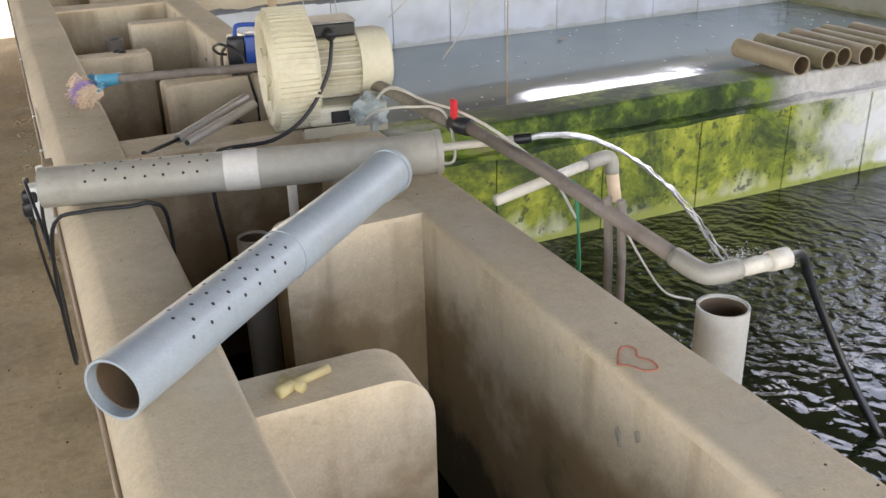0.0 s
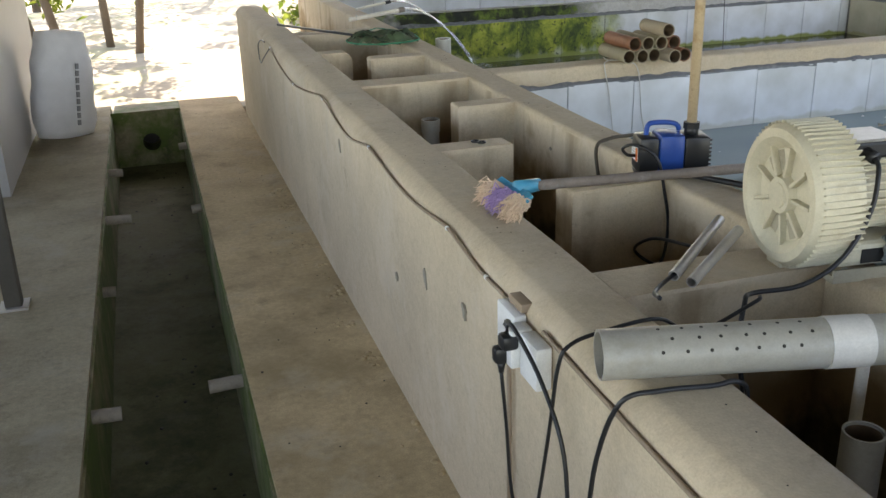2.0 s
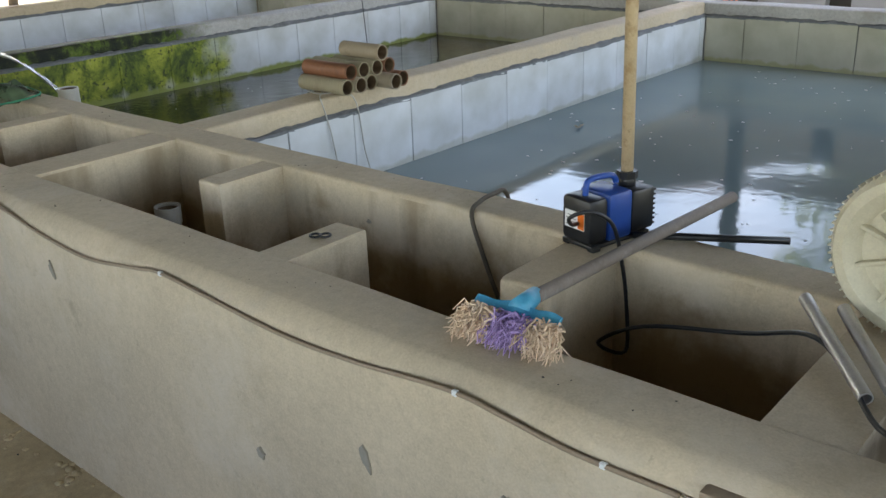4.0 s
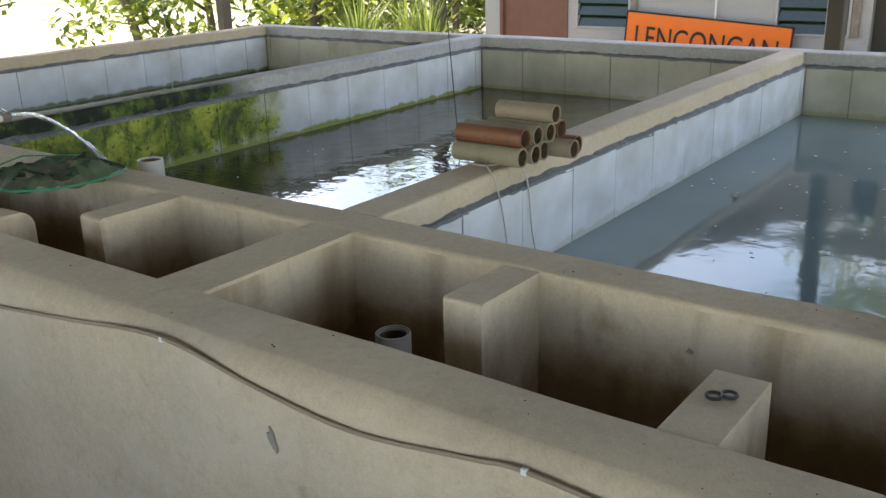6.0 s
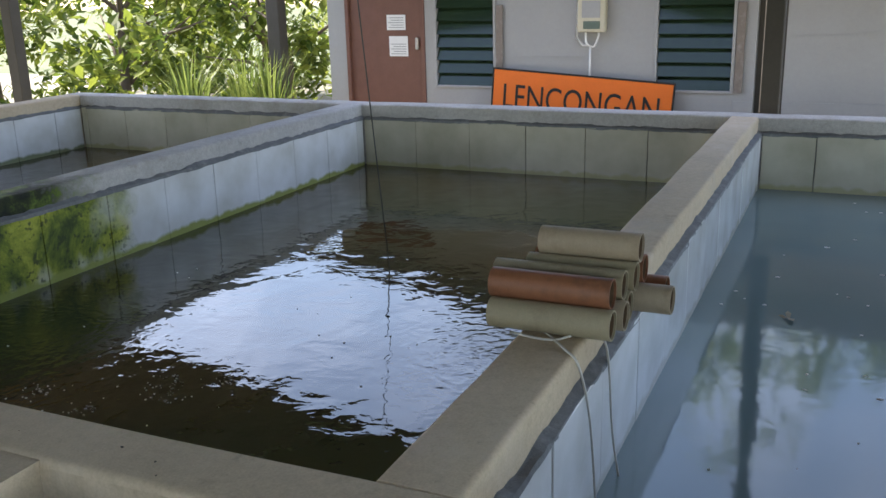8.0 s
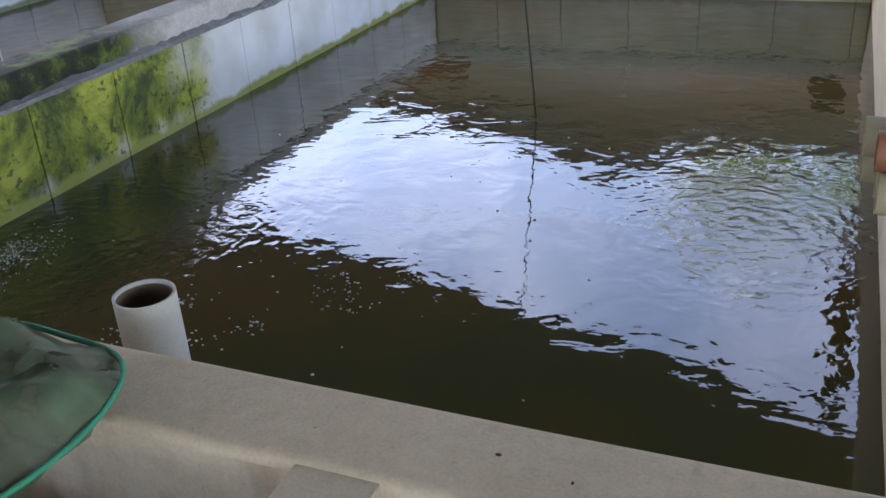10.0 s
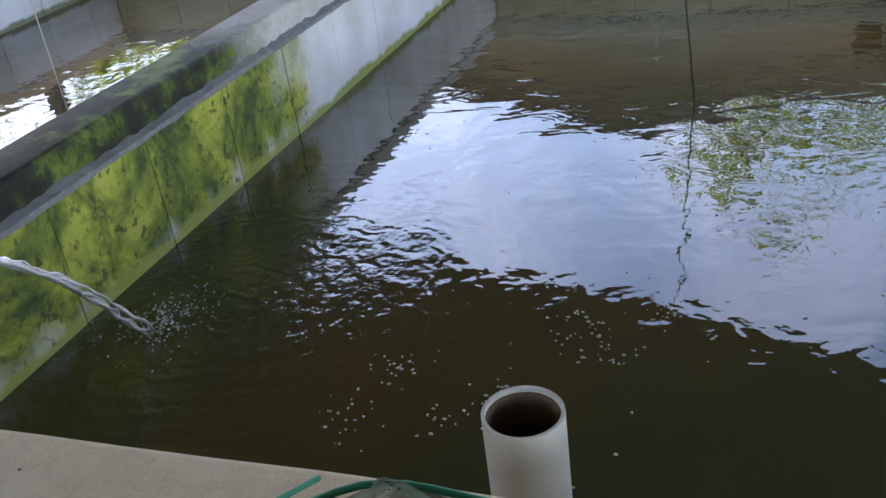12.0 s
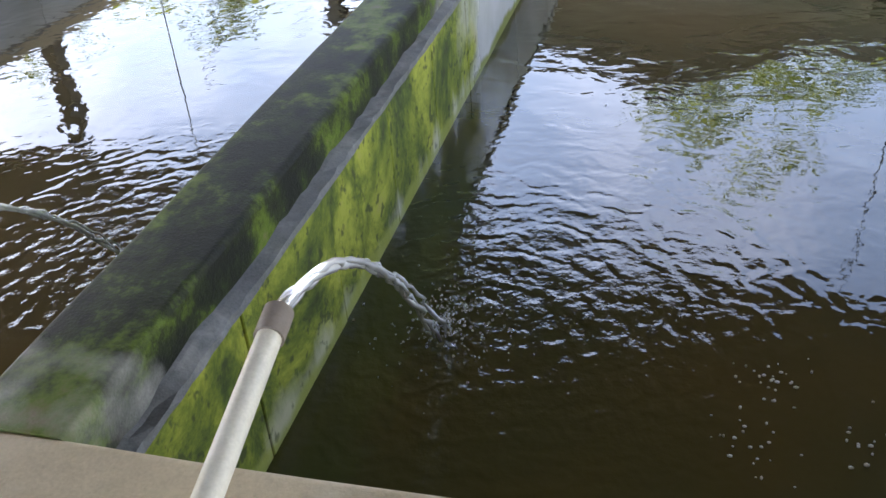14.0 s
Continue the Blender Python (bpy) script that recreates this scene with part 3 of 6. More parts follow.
def hollow(bm, a, b, r, wall=0.004, seg=28, bell=0.0):
    """A pipe open at both ends, with its inner face; bell: the b end widens into a socket."""
    a, b = Vector(a), Vector(b)
    d = (b - a)
    L = d.length
    d.normalize()
    ss = d.cross(Vector((0, 0, 1)))
    if ss.length < 1e-3:
        ss = Vector((1, 0, 0))
    ss.normalize()
    uu = ss.cross(d)
    prof = [(0, r - wall), (0, r)]
    if bell:
        prof += [(L - 0.085, r), (L - 0.07, r + bell), (L, r + bell), (L, r + bell - wall), (L - 0.07, r + bell - wall), (L - 0.085, r - wall)]
    else:
        prof += [(L, r), (L, r - wall)]
    loops = [[bm.verts.new(a + d * t + q * (math.cos(2 * math.pi * k / seg) * ss + math.sin(2 * math.pi * k / seg) * uu)) for k in range(seg)] for t, q in prof]
    ring_loops(bm, loops + [loops[0]])


def thing(name, label, category, group="", at=(0, 0, 0), turn=0.0):
    """An Empty at the thing's base, which its parts hang under."""
    ob = new(name)
    ob.empty_display_size = 0.05
    ob.matrix_world = pose(*at, 0, 0, turn)
    return tagged(ob, label, category, group)


def stick(name, pts, r, material, parent=None, label="", seg=8, curve=0, smooth=True):
    bm = bmesh.new()
    tube(bm, smooth_path(pts, curve) if curve else pts, r, seg)
    return part(name, bm, material, parent, label, smooth)


def shade(ob, angle=40):
    """Smooth faces but for edges sharper than the angle."""
    me = ob.data
    me.polygons.foreach_set("use_smooth", [True] * len(me.polygons))
    me.set_sharp_from_angle(angle=radians(angle))
    return ob


def pipe_part(name, a, b, r, material, parent=None, label="", bell=0.0, seg=28, wall=0.004):
    bm = bmesh.new()
    hollow(bm, a, b, r, wall, seg, bell)
    return shade(part(name, bm, material, parent, label))


def rough_up(bm, amount, scale, cut=0.0):
    """Small unevenness, as of hand-laid plaster."""
    for v in bm.verts:
        v.co += noise.noise_vector(v.co * scale) * amount


def rendered_wall(name, profile, axis, lo, hi, material, step=0.12, wobble=0.004):
    """A long wall of hand-laid plaster: a closed profile swept along x or y, slightly uneven."""
    bm = bmesh.new()
    k = max(1, round((hi - lo) / step))
    loops = []
    for i in range(k + 1):
        s = lo + (hi - lo) * i / k
        ring = []
        for a, z in profile:
            p = Vector((a, s, z)) if axis == "y" else Vector((s, a, z))
            ring.append(bm.verts.new(p + noise.noise_vector(p * 2.3) * wobble + noise.noise_vector(p * 9) * wobble * 0.35))
        loops.append(ring if axis == "y" else ring[::-1])
    ring_loops(bm, loops)
    bm.faces.new(loops[0][::-1])
    bm.faces.new(loops[-1])
    bmesh.ops.recalc_face_normals(bm, faces=bm.faces[:])
    return shade(part(name, bm, material), 35)


def slab_profile(a0, a1, z0, z1, r=0.014):
    """Profile of a wall with rounded top edges."""
    out = [(a0, z0), (a0, (z0 + z1) / 2)]
    for k in range(5):
        t = math.pi / 2 * k / 4
        out.append((a0 + r - r * math.cos(t), z1 - r + r * math.sin(t)))
    for k in range(5):
        t = math.pi / 2 * k / 4
        out.append((a1 - r + r * math.sin(t), z1 - r + r * math.cos(t)))
    out += [(a1, (z0 + z1) / 2), (a1, z0)]
    return out


# ---- corridor, trough and ponds ----
TOP = 0.85
WATER = 0.472
TILE_TOP = 0.763
X_FAR = 4.685
PITCH = 0.357
OUT_END, Y_LO, Y_HI = 7.2, -2.6, 8.48


def subdivided_slab(name, x0, x1, y0, y1, z0, z1, material, step=0.2, wobble=0.005):
    """A slab whose top is a fine, slightly uneven sheet."""
    bm = bmesh.new()
    nx, ny = max(1, round((x1 - x0) / step)), max(1, round((y1 - y0) / step))
    g = [[None] * (ny + 1) for _ in range(nx + 1)]
    for i in range(nx + 1):
        for j in range(ny + 1):
            p = Vector((x0 + (x1 - x0) * i / nx, y0 + (y1 - y0) * j / ny, z1))
            p.z += noise.noise(p * 1.9) * wobble
            g[i][j] = bm.verts.new(p)
    for i in range(nx):
        for j in range(ny):
            bm.faces.new((g[i][j], g[i + 1][j], g[i + 1][j + 1], g[i][j + 1]))
    rim = [g[i][0] for i in range(nx + 1)] + [g[nx][j] for j in range(1, ny + 1)] + [g[i][ny] for i in range(nx - 1, -1, -1)] + [g[0][j] for j in range(ny - 1, 0, -1)]
    low = [bm.verts.new((v.co.x, v.co.y, z0)) for v in rim]
    k = len(rim)
    for i in range(k):
        bm.faces.new((rim[i], low[i], low[(i + 1) % k], rim[(i + 1) % k]))
    bm.faces.new(low[::-1])
    bmesh.ops.recalc_face_normals(bm, faces=bm.faces[:])
    return shade(part(name, bm, material), 35)


outer = [(-0.19, -0.6), (-0.19, 0.3), (-0.19, 0.6), (-0.19, 0.812), (-0.183, 0.824), (-0.160, 0.843), (-0.150, 0.848), (-0.145, 0.85), (-0.08, 0.85)] + [(-0.014 + 0.014 * math.sin(math.pi / 2 * k / 4), TOP - 0.014 + 0.014 * math.cos(math.pi / 2 * k / 4)) for k in range(5)] + [(0.0, 0.5), (0.0, -0.6)]
structure(rendered_wall("wall_outer", outer, "y", Y_LO, OUT_END, CEMENT), "long rendered cement trough wall with a bevelled rim", "wall")
structure(rendered_wall("wall_inner", slab_profile(0.51, 0.655, -0.6, TOP, 0.016), "y", Y_LO, Y_HI, CEMENT), "rendered cement wall between filter trough and ponds", "wall")
structure(subdivided_slab("floor", -0.70, -0.19, Y_LO, 7.95, -0.6, 0.0, FLOOR_M), "sandy stained cement walkway beside the trough", "floor")
structure(subdivided_slab("floor_platform", -2.9, -1.265, Y_LO, 7.95, -0.6, 0.0, PLATFORM_M), "olive grey cement platform beside the drain", "floor")
structure(subdivided_slab("drain_bed", -1.265, -0.70, Y_LO, 7.62, -0.75, -0.47, GUTTER_M, 0.15, 0.012), "damp dark bed of the open drain", "drain")
for x0, x1 in ((-1.265, -1.255), (-0.71, -0.70)):
    structure(block("wall_drain_side", x0, x1, Y_LO, 7.62, -0.5, -0.025, DRAIN_SIDE), "green stained side of the open drain", "wall")
# end wall of the drain, with a round outlet
bm = bmesh.new()
hole = [(-0.965 + 0.075 * math.cos(2 * math.pi * k / 24), -0.27 + 0.075 * math.sin(2 * math.pi * k / 24)) for k in range(24)]
rect = []
for a, b in hole:
    dx, dz = a + 0.965, b + 0.27
    s = min((0.34 if dx > 0 else 0.30) / max(abs(dx), 1e-6), (0.27 if dz > 0 else 0.33) / max(abs(dz), 1e-6))
    rect.append((-0.965 + dx * s, -0.27 + dz * s))
corners = [(-0.625, 0.0), (-1.265, 0.0), (-1.265, -0.6), (-0.625, -0.6)]
loops = [[bm.verts.new((a, y, b)) for a, b in ring] for ring, y in ((rect, 7.95), (rect, 7.62), (hole, 7.62), (hole, 7.9))]
ring_loops(bm, loops)
bm.faces.new(loops[-1])
for cx, cz in corners:
    near = sorted(loops[1], key=lambda v: (v.co.x - cx) ** 2 + (v.co.z - cz) ** 2)[:2]
    c = bm.verts.new((cx, 7.62, cz))
    bm.faces.new((c, near[0], near[1]))
bmesh.ops.recalc_face_normals(bm, faces=bm.faces[:])
# dark plate in the outlet, the bore's shade as its colour
structure(block("outlet_dark_plate", -1.05, -0.88, 7.885, 7.895, -0.36, -0.18, DARK_IN), "dark plate in the drain outlet, bore shade put into its colour", "outlet")
structure(part("wall_drain_end", bm, DRAIN_SIDE), "drain end wall with a round outlet", "wall")
structure(rendered_wall("wall_store", slab_profile(-2.0, -1.80, 0, 1.25, 0.01), "y", 5.4, 7.95, PAINT_M), "white painted low wall beside the platform", "wall")

# unseen wall, added to limit the light from the open side
structure(rendered_wall("wall_added_side", slab_profile(-3.1, -2.9, -0.6, 1.0, 0.01), "y", -3.5, 6.6, PAINT_M, 0.4), "plain white low wall, unseen, added to hold back side light", "wall")

# cross walls and baffles of the trough
cross = [(-0.005, -0.6), (-0.005, TOP - 0.004), (0.25, TOP - 0.006), (0.515, TOP - 0.004), (0.515, -0.6)]
structure(rendered_wall("wall_cross", cross, "y", 1.088, 1.235, CEMENT, 0.03, 0.003), "cement cross wall that carries the blower", "wall")
structure(rendered_wall("wall_cross", cross, "y", 3.575, 3.735, CEMENT, 0.03, 0.003), "cement cross wall of the filter trough", "wall")
structure(rendered_wall("wall_cross", cross, "y", 5.35, 5.50, CEMENT, 0.03, 0.003), "cement cross wall of the filter trough", "wall")


def baffle(x_wall, x_tip, y0, y1, r, label):
    """A baffle that stands out of one trough wall, its free top corner rounded."""
    s = 1 if x_tip > x_wall else -1
    xw = x_wall - 0.005 * s
    prof = [(xw, -0.6), (xw, TOP - 0.005)]
    for k in range(7):
        t = math.pi / 2 * k / 6
        prof.append((x_tip - s * r + s * r * math.sin(t), TOP - 0.005 - r + r * math.cos(t)))
    prof.append((x_tip, -0.6))
    structure(rendered_wall("wall_baffle", prof, "y", y0, y1, CEMENT, 0.025, 0.004), label, "baffle")


baffle(0.0, 0.27, -0.22, -0.115, 0.075, "cement baffle with a rounded corner")
baffle(0.51, 0.205, 0.37, 0.47, 0.03, "cement baffle in the trough")
baffle(0.51, 0.212, 1.80, 1.915, 0.018, "cement baffle that carries the pump")
baffle(0.0, 0.257, 2.375, 2.475, 0.008, "cement baffle with two rings on top")
baffle(0.51, 0.268, 2.995, 3.095, 0.010, "cement baffle in the trough")
baffle(0.51, 0.218, 4.29, 4.39, 0.015, "cement baffle in the trough")
baffle(0.0, 0.175, 4.57, 4.68, 0.05, "cement baffle under the net")


def flat_water(name, x0, x1, y0, y1, z, material, label):
    bm = bmesh.new()
    box(bm, x0, x1, y0, y1, z - 0.15, z)
    structure(part(name, bm, material), label, "water")


flat_water("water_trough", 0.0, 0.51, Y_LO, 5.35, 0.20, WATER_SUMP, "still water deep in the trough, shade put into its near-black colour")
flat_water("water_pond_1", 0.655, X_FAR, Y_LO, 0.85, WATER, WATER_SPOUT, "dark rippled pond water under a spout")
flat_water("water_pond_2", 0.655, X_FAR, 1.03, 3.60, WATER, WATER_MILKY, "calm milky grey pond water")
flat_water("water_pond_3", 0.655, X_FAR, 3.747, 5.98, WATER, WATER_DARK, "dark rippled pond water")
flat_water("water_pond_4", 0.655, X_FAR, 6.13, 8.33, WATER, WATER_LAST, "dark rippled pond water")

# pond walls
far_wall = structure(rendered_wall("wall_far", slab_profile(X_FAR, X_FAR + 0.16, -0.6, TOP), "y", Y_LO, Y_HI, CAP_C), "cement end wall of the ponds faced with white tiles", "wall")
dividers = []
for name, y0, y1, m, lab in (("wall_divider_a", 0.865, 1.03, CAP_A, "mossy cement pond wall with pipes on top"), ("wall_divider_b", 3.60, 3.747, CEMENT, "cement pond wall with stacked pipes on top"),
                             ("wall_divider_c", 5.985, 6.13, CAP_C, "wet mossy cement pond wall"), ("wall_divider_d", 8.33, 8.48, CEMENT, "cement pond wall")):
    dividers.append(structure(rendered_wall(name, slab_profile(y0, y1, -0.6, TOP), "x", 0.65, X_FAR + 0.005, m, 0.1), lab, "wall"))


def mortar_lip(name, along, lo, hi, face, out, parent, z=TILE_TOP, seed=1, drop=0.020, material=None):
    """Smeared dark mortar over the tile tops: a strip with a ragged upper and lower edge, leaning out to the tiles."""
    rnd = random.Random(seed)
    bm = bmesh.new()
    k = round((hi - lo) / 0.03)
    loops = []
    for i in range(k + 1):
        s = lo + (hi - lo) * i / k
        up = z + 0.016 + 0.014 * noise.noise(Vector((s * 6, seed, 0))) + rnd.uniform(-0.004, 0.004)
        dn = z - 0.004 - drop * max(0, noise.noise(Vector((s * 5.5, seed + 7, 0)))) - rnd.uniform(0, 0.004)
        ring = []
        for d, zz in ((0.006, up), (-0.006, up - 0.004), (-0.024 + rnd.uniform(-.003, .003), z + 0.006), (-0.025, dn), (-0.012, dn - 0.001)):
            a = face + out * -d
            ring.append(bm.verts.new((s, a, zz) if along == "x" else (a, s, zz)))
        loops.append(ring)
    ring_loops(bm, loops)
    bmesh.ops.recalc_face_normals(bm, faces=bm.faces[:])
    return part(name, bm, material or MORTAR, parent, "smeared dark grey mortar")


mortar_lip("mortar", "x", 0.67, X_FAR, 0.865, -1, dividers[0], seed=2, material=CAP_A)
mortar_lip("mortar", "x", 0.67, X_FAR, 3.60, -1, dividers[1], seed=3)
mortar_lip("mortar", "x", 0.67, X_FAR, 5.985, -1, dividers[2], seed=4, drop=0.01)
mortar_lip("mortar", "x", 0.67, X_FAR, 8.33, -1, dividers[3], seed=5, drop=0.006)
for lo, hi, sd in ((Y_LO, 0.85, 6), (1.04, 3.585, 7), (3.75, 5.97, 8), (6.14, 8.32, 9)):
    mortar_lip("mortar", "y", lo, hi, X_FAR, -1, far_wall, seed=sd, drop=0.01)

# ---- roof and posts ----
def roof_edge(y):
    """Height of the shed roof over the yard, which falls along the ponds."""
    return max(2.32, min(3.7, 2.70 + 0.19 * (6.3 - y) + 0.08 * max(0, 4.5 - y)))


bm = bmesh.new()
k = 126
loops = []
for i in range(k + 1):
    y = -4.4 + 14.9 * i / k
    w = 0.022 * math.sin(i * math.pi / 1.5)
    e, c = roof_edge(y) + w, roof_edge(y) + 0.40 + w
    loops.append([bm.verts.new(p) for p in ((-3.6, y, 2.35 + w), (1.0, y, c), (5.30, y, e), (5.30, y, e + 0.01), (1.0, y, c + 0.01), (-3.6, y, 2.36 + w))])
ring_loops(bm, loops)
structure(part("ceiling_roof", bm, ROOF_M), "corrugated roof sheet of the open shed", "roof")
for y in (-3.2, 0.2, 3.61, 9.7):
    p = thing("shed_post", "dark square timber post outside the ponds", "post", "shed posts", (5.40, y, -0.5))
    bm = bmesh.new()
    box(bm, -0.055, 0.055, -0.055, 0.055, 0, roof_edge(y) + 0.48)
    soften(bm, 0.006, 1)
    part("shaft", bm, POST_M, p)
    bm = bmesh.new()
    box(bm, -0.09, 0.09, -0.09, 0.09, 0.0, 0.14)
    soften(bm, 0.01, 1)
    part("footing", bm, CEMENT, p, "small cement footing")
p = thing("steel_post", "rusty square steel post on the platform", "post", "", (-1.60, 3.62, 0))
bm = bmesh.new()
box(bm, -0.035, 0.035, -0.035, 0.035, 0, 2.62)
soften(bm, 0.005, 2)
part("shaft", bm, POST_M, p)
bm = bmesh.new()
box(bm, -0.06, 0.06, -0.06, 0.06, 0, 0.012)
part("base_plate", bm, STEEL, p)

# ---- outside ----
structure(subdivided_slab("ground", -70, 90, -70, 90, -1.2, -0.62, GROUND_M, 8.0, 0.02), "grassy ground around the shed", "ground")
structure(subdivided_slab("pavement", -8, 5.2, 7.95, 26, -0.9, -0.10, SUNNY, 0.6, 0.02), "pale sunlit yard beyond the shed", "yard")
structure(block("floor_yard", 4.85, 12.5, -8.0, 26.0, -0.9, 0.10, SUNNY), "pale cement yard before the house", "yard")

p = thing("porch_post", "grey timber post under the house eave", "post", "", (7.25, 8.30, 0.08))
bm = bmesh.new()
box(bm, -0.07, 0.07, -0.07, 0.07, 0, 1.98)
soften(bm, 0.008, 1)
part("shaft", bm, POST_M, p)


# marks on the cement
def smear(wall, x, y, z, w, h, seed, side):
    """A thin uneven smear of darker cement on an upright face."""
    rnd = random.Random(seed)
    bm = bmesh.new()
    ring = []
    for i in range(14):
        a = 2 * math.pi * i / 14
        q = rnd.uniform(0.55, 1.1)
        ring.append((math.cos(a) * w * q / 2, math.sin(a) * h * q / 2))
    front = [bm.verts.new((x + side * 0.0055, y + a + b * 0.3, z + b)) for a, b in ring]
    back = [bm.verts.new((x - side * 0.01, y + a + b * 0.3, z + b)) for a, b in ring]
    ring_loops(bm, [front, back])
    bm.faces.new(front)
    bmesh.ops.recalc_face_normals(bm, faces=bm.faces[:])
    part("cement_smear", bm, SMEAR, wall, "dark grey smear of cement")


w_out, w_in = bpy.data.objects["wall_outer"], bpy.data.objects["wall_inner"]
for i, (y, z, w, h) in enumerate(((1.949, 0.583, 0.025, 0.07), (1.589, 0.628, 0.03, 0.05), (3.167, 0.69, 0.02, 0.06), (2.3, 0.45, 0.03, 0.03), (0.9, 0.42, 0.05, 0.03))):
    smear(w_out, -0.19, y, z, w, h, i, -1)
for i, (y, z, w, h) in enumerate(((-0.37, 0.742, 0.010, 0.03), (-0.415, 0.77, 0.008, 0.022), (2.62, 0.74, 0.016, 0.012))):
    smear(w_in, 0.51, y, z, w, h, 20 + i, -1)
heart = [(0, -0.028), (0.045, 0.002), (0.05, 0.02), (0.03, 0.026), (0.006, 0.016), (-0.02, 0.027), (-0.05, 0.022), (-0.045, 0.0), (-0.02, -0.012), (0, -0.028)]
stick("chalk_mark", [(0.545 + b * 0.9, -0.34 + a * 0.75, 0.8505) for a, b in heart], 0.0022, CHALK, w_in, "faint red chalk outline", 5, 4)
# ---- house beyond the ponds ----
HX = 8.12
house = thing("house", "white boarded house with green louvre windows", "house", "", (HX, 5.0, 0.10))


def hpart(name, x0, x1, y0, y1, z0, z1, material, bevel=0.0, parent=None, label=""):
    """A block in the house's own frame, given in world metres."""
    bm = bmesh.new()
    box(bm, x0 - HX, x1 - HX, y0 - 5.0, y1 - 5.0, z0 - 0.10, z1 - 0.10)
    if bevel:
        soften(bm, bevel, 1)
    return part(name, bm, material, parent or house, label)


# the wall in pieces round its openings
WIN = ((4.15, 4.86, 0.56, 1.75), (6.38, 7.04, 0.56, 1.75))
DOOR = (7.14, 8.04, 0.10, 2.02)
segs = [(-6.0, 3.74), (3.98, 4.15), (4.86, 6.38), (7.04, 7.14), (8.04, 8.25)]
for a, b in segs:
    hpart("wall", HX, HX + 0.12, a, b, 0.10, 2.15, PAINT_M)
for a, b, z0, z1 in WIN:
    hpart("wall", HX, HX + 0.12, a, b, 0.10, z0, PAINT_M)
    hpart("wall", HX, HX + 0.12, a, b, z1, 2.15, PAINT_M)
hpart("wall", HX, HX + 0.12, DOOR[0], DOOR[1], DOOR[3], 2.15, PAINT_M)
# added dark panel: the shade of a gap is put into its colour
hpart("wall", HX + 0.10, HX + 0.2, 3.74, 3.98, 0.10, 2.15, POST_M, label="added dark panel behind a gap in the boarding")
hpart("wall", HX + 0.12, HX + 4.0, 8.13, 8.25, 0.10, 2.15, PAINT_M, label="side wall of the house")
# added backing wall, dark in colour to give the room its shade
hpart("wall", HX + 2.2, HX + 2.3, -6.0, 8.13, 0.10, 2.15, POST_M, label="added dark backing that stands for room shade")
for a, b in ((-6.0, 3.74), (3.98, 4.15), (4.90, 6.34)):
    hpart("skirting_board", HX - 0.012, HX - 0.002, a, b, 0.10, 0.50, PAINT_M, 0.003, label="lower white boarding")
for a, b, z in ((5.2, 6.3, 0.86), (3.2, 3.7, 1.06), (1.0, 3.2, 1.08)):
    hpart("batten", HX - 0.008, HX - 0.001, a, b, z, z + 0.012, PAINT_M, label="thin joint strip")
for a, b, z0, z1 in WIN:
    win = hpart("window_frame", HX - 0.02, HX + 0.05, a, a + 0.03, z0, z1, PAINT_M, 0.004)
    for q in ((b - 0.03, b, z0, z1), (a + 0.03, b - 0.03, z0, z0 + 0.025), (a + 0.03, b - 0.03, z1 - 0.03, z1)):
        hpart("frame_bar", HX - 0.02, HX + 0.05, *q, PAINT_M, 0.004, win)
    hpart("frame_bar", HX - 0.03, HX - 0.021, a - 0.075, a - 0.004, z0 + 0.01, z1 - 0.4, WOOD_H, 0.003, win, "grey weathered board beside the window")
    for i in range(9):
        z = z0 + 0.085 + i * 0.125
        bm = bmesh.new()
        box(bm, -0.003, 0.003, a + 0.032 - 5.0, b - 0.032 - 5.0, -0.072, 0.072)
        bmesh.ops.transform(bm, matrix=Matrix.Translation((0.02, 0, z - 0.10)) @ Matrix.Rotation(radians(24), 4, "Y"), verts=bm.verts)
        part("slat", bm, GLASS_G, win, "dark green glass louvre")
door = hpart("door", HX + 0.02, HX + 0.06, DOOR[0] + 0.04, DOOR[1] - 0.04, 0.11, DOOR[3] - 0.04, BROWN_D, 0.004, label="brown painted door with paper notices")
for y0, y1, z0, z1 in ((DOOR[0], DOOR[0] + 0.04, 0.10, DOOR[3]), (DOOR[1] - 0.04, DOOR[1], 0.10, DOOR[3]), (DOOR[0] + 0.04, DOOR[1] - 0.04, DOOR[3] - 0.04, DOOR[3])):
    hpart("door_frame", HX - 0.015, HX + 0.07, y0, y1, z0, z1, BROWN_D, 0.003)
for y0, z0, w, h in ((7.36, 1.12, 0.21, 0.15), (7.34, 0.86, 0.21, 0.2)):
    sheet = hpart("notice", HX + 0.012, HX + 0.016, y0, y0 + w, z0, z0 + h, PAPER, 0, door, "white paper notice")
    for r in range(5):
        hpart("print_line", HX + 0.009, HX + 0.0115, y0 + 0.02, y0 + w - 0.02 - 0.03 * (r % 2), z0 + 0.022 + r * 0.024, z0 + 0.028 + r * 0.024, INK, 0, door)
hpart("handle", HX - 0.03, HX + 0.016, DOOR[0] + 0.07, DOOR[0] + 0.10, 0.93, 1.05, STEEL, 0.006, door, "steel lever handle")
# roof of the house, its verge rising to a low gable
bm = bmesh.new()
pts = [(8.4, 1.93), (7.0, 2.12), (5.5, 2.46), (4.6, 2.13), (3.2, 2.15), (-6.0, 2.15)]
loops = []
for y, z in pts:
    out = 0.95
    loops.append([bm.verts.new((a, y - 5.0, b - 0.10)) for a, b in ((-out, z), (3.2, z + 1.0), (3.2, z + 1.05), (-out, z + 0.05))])
ring_loops(bm, loops)
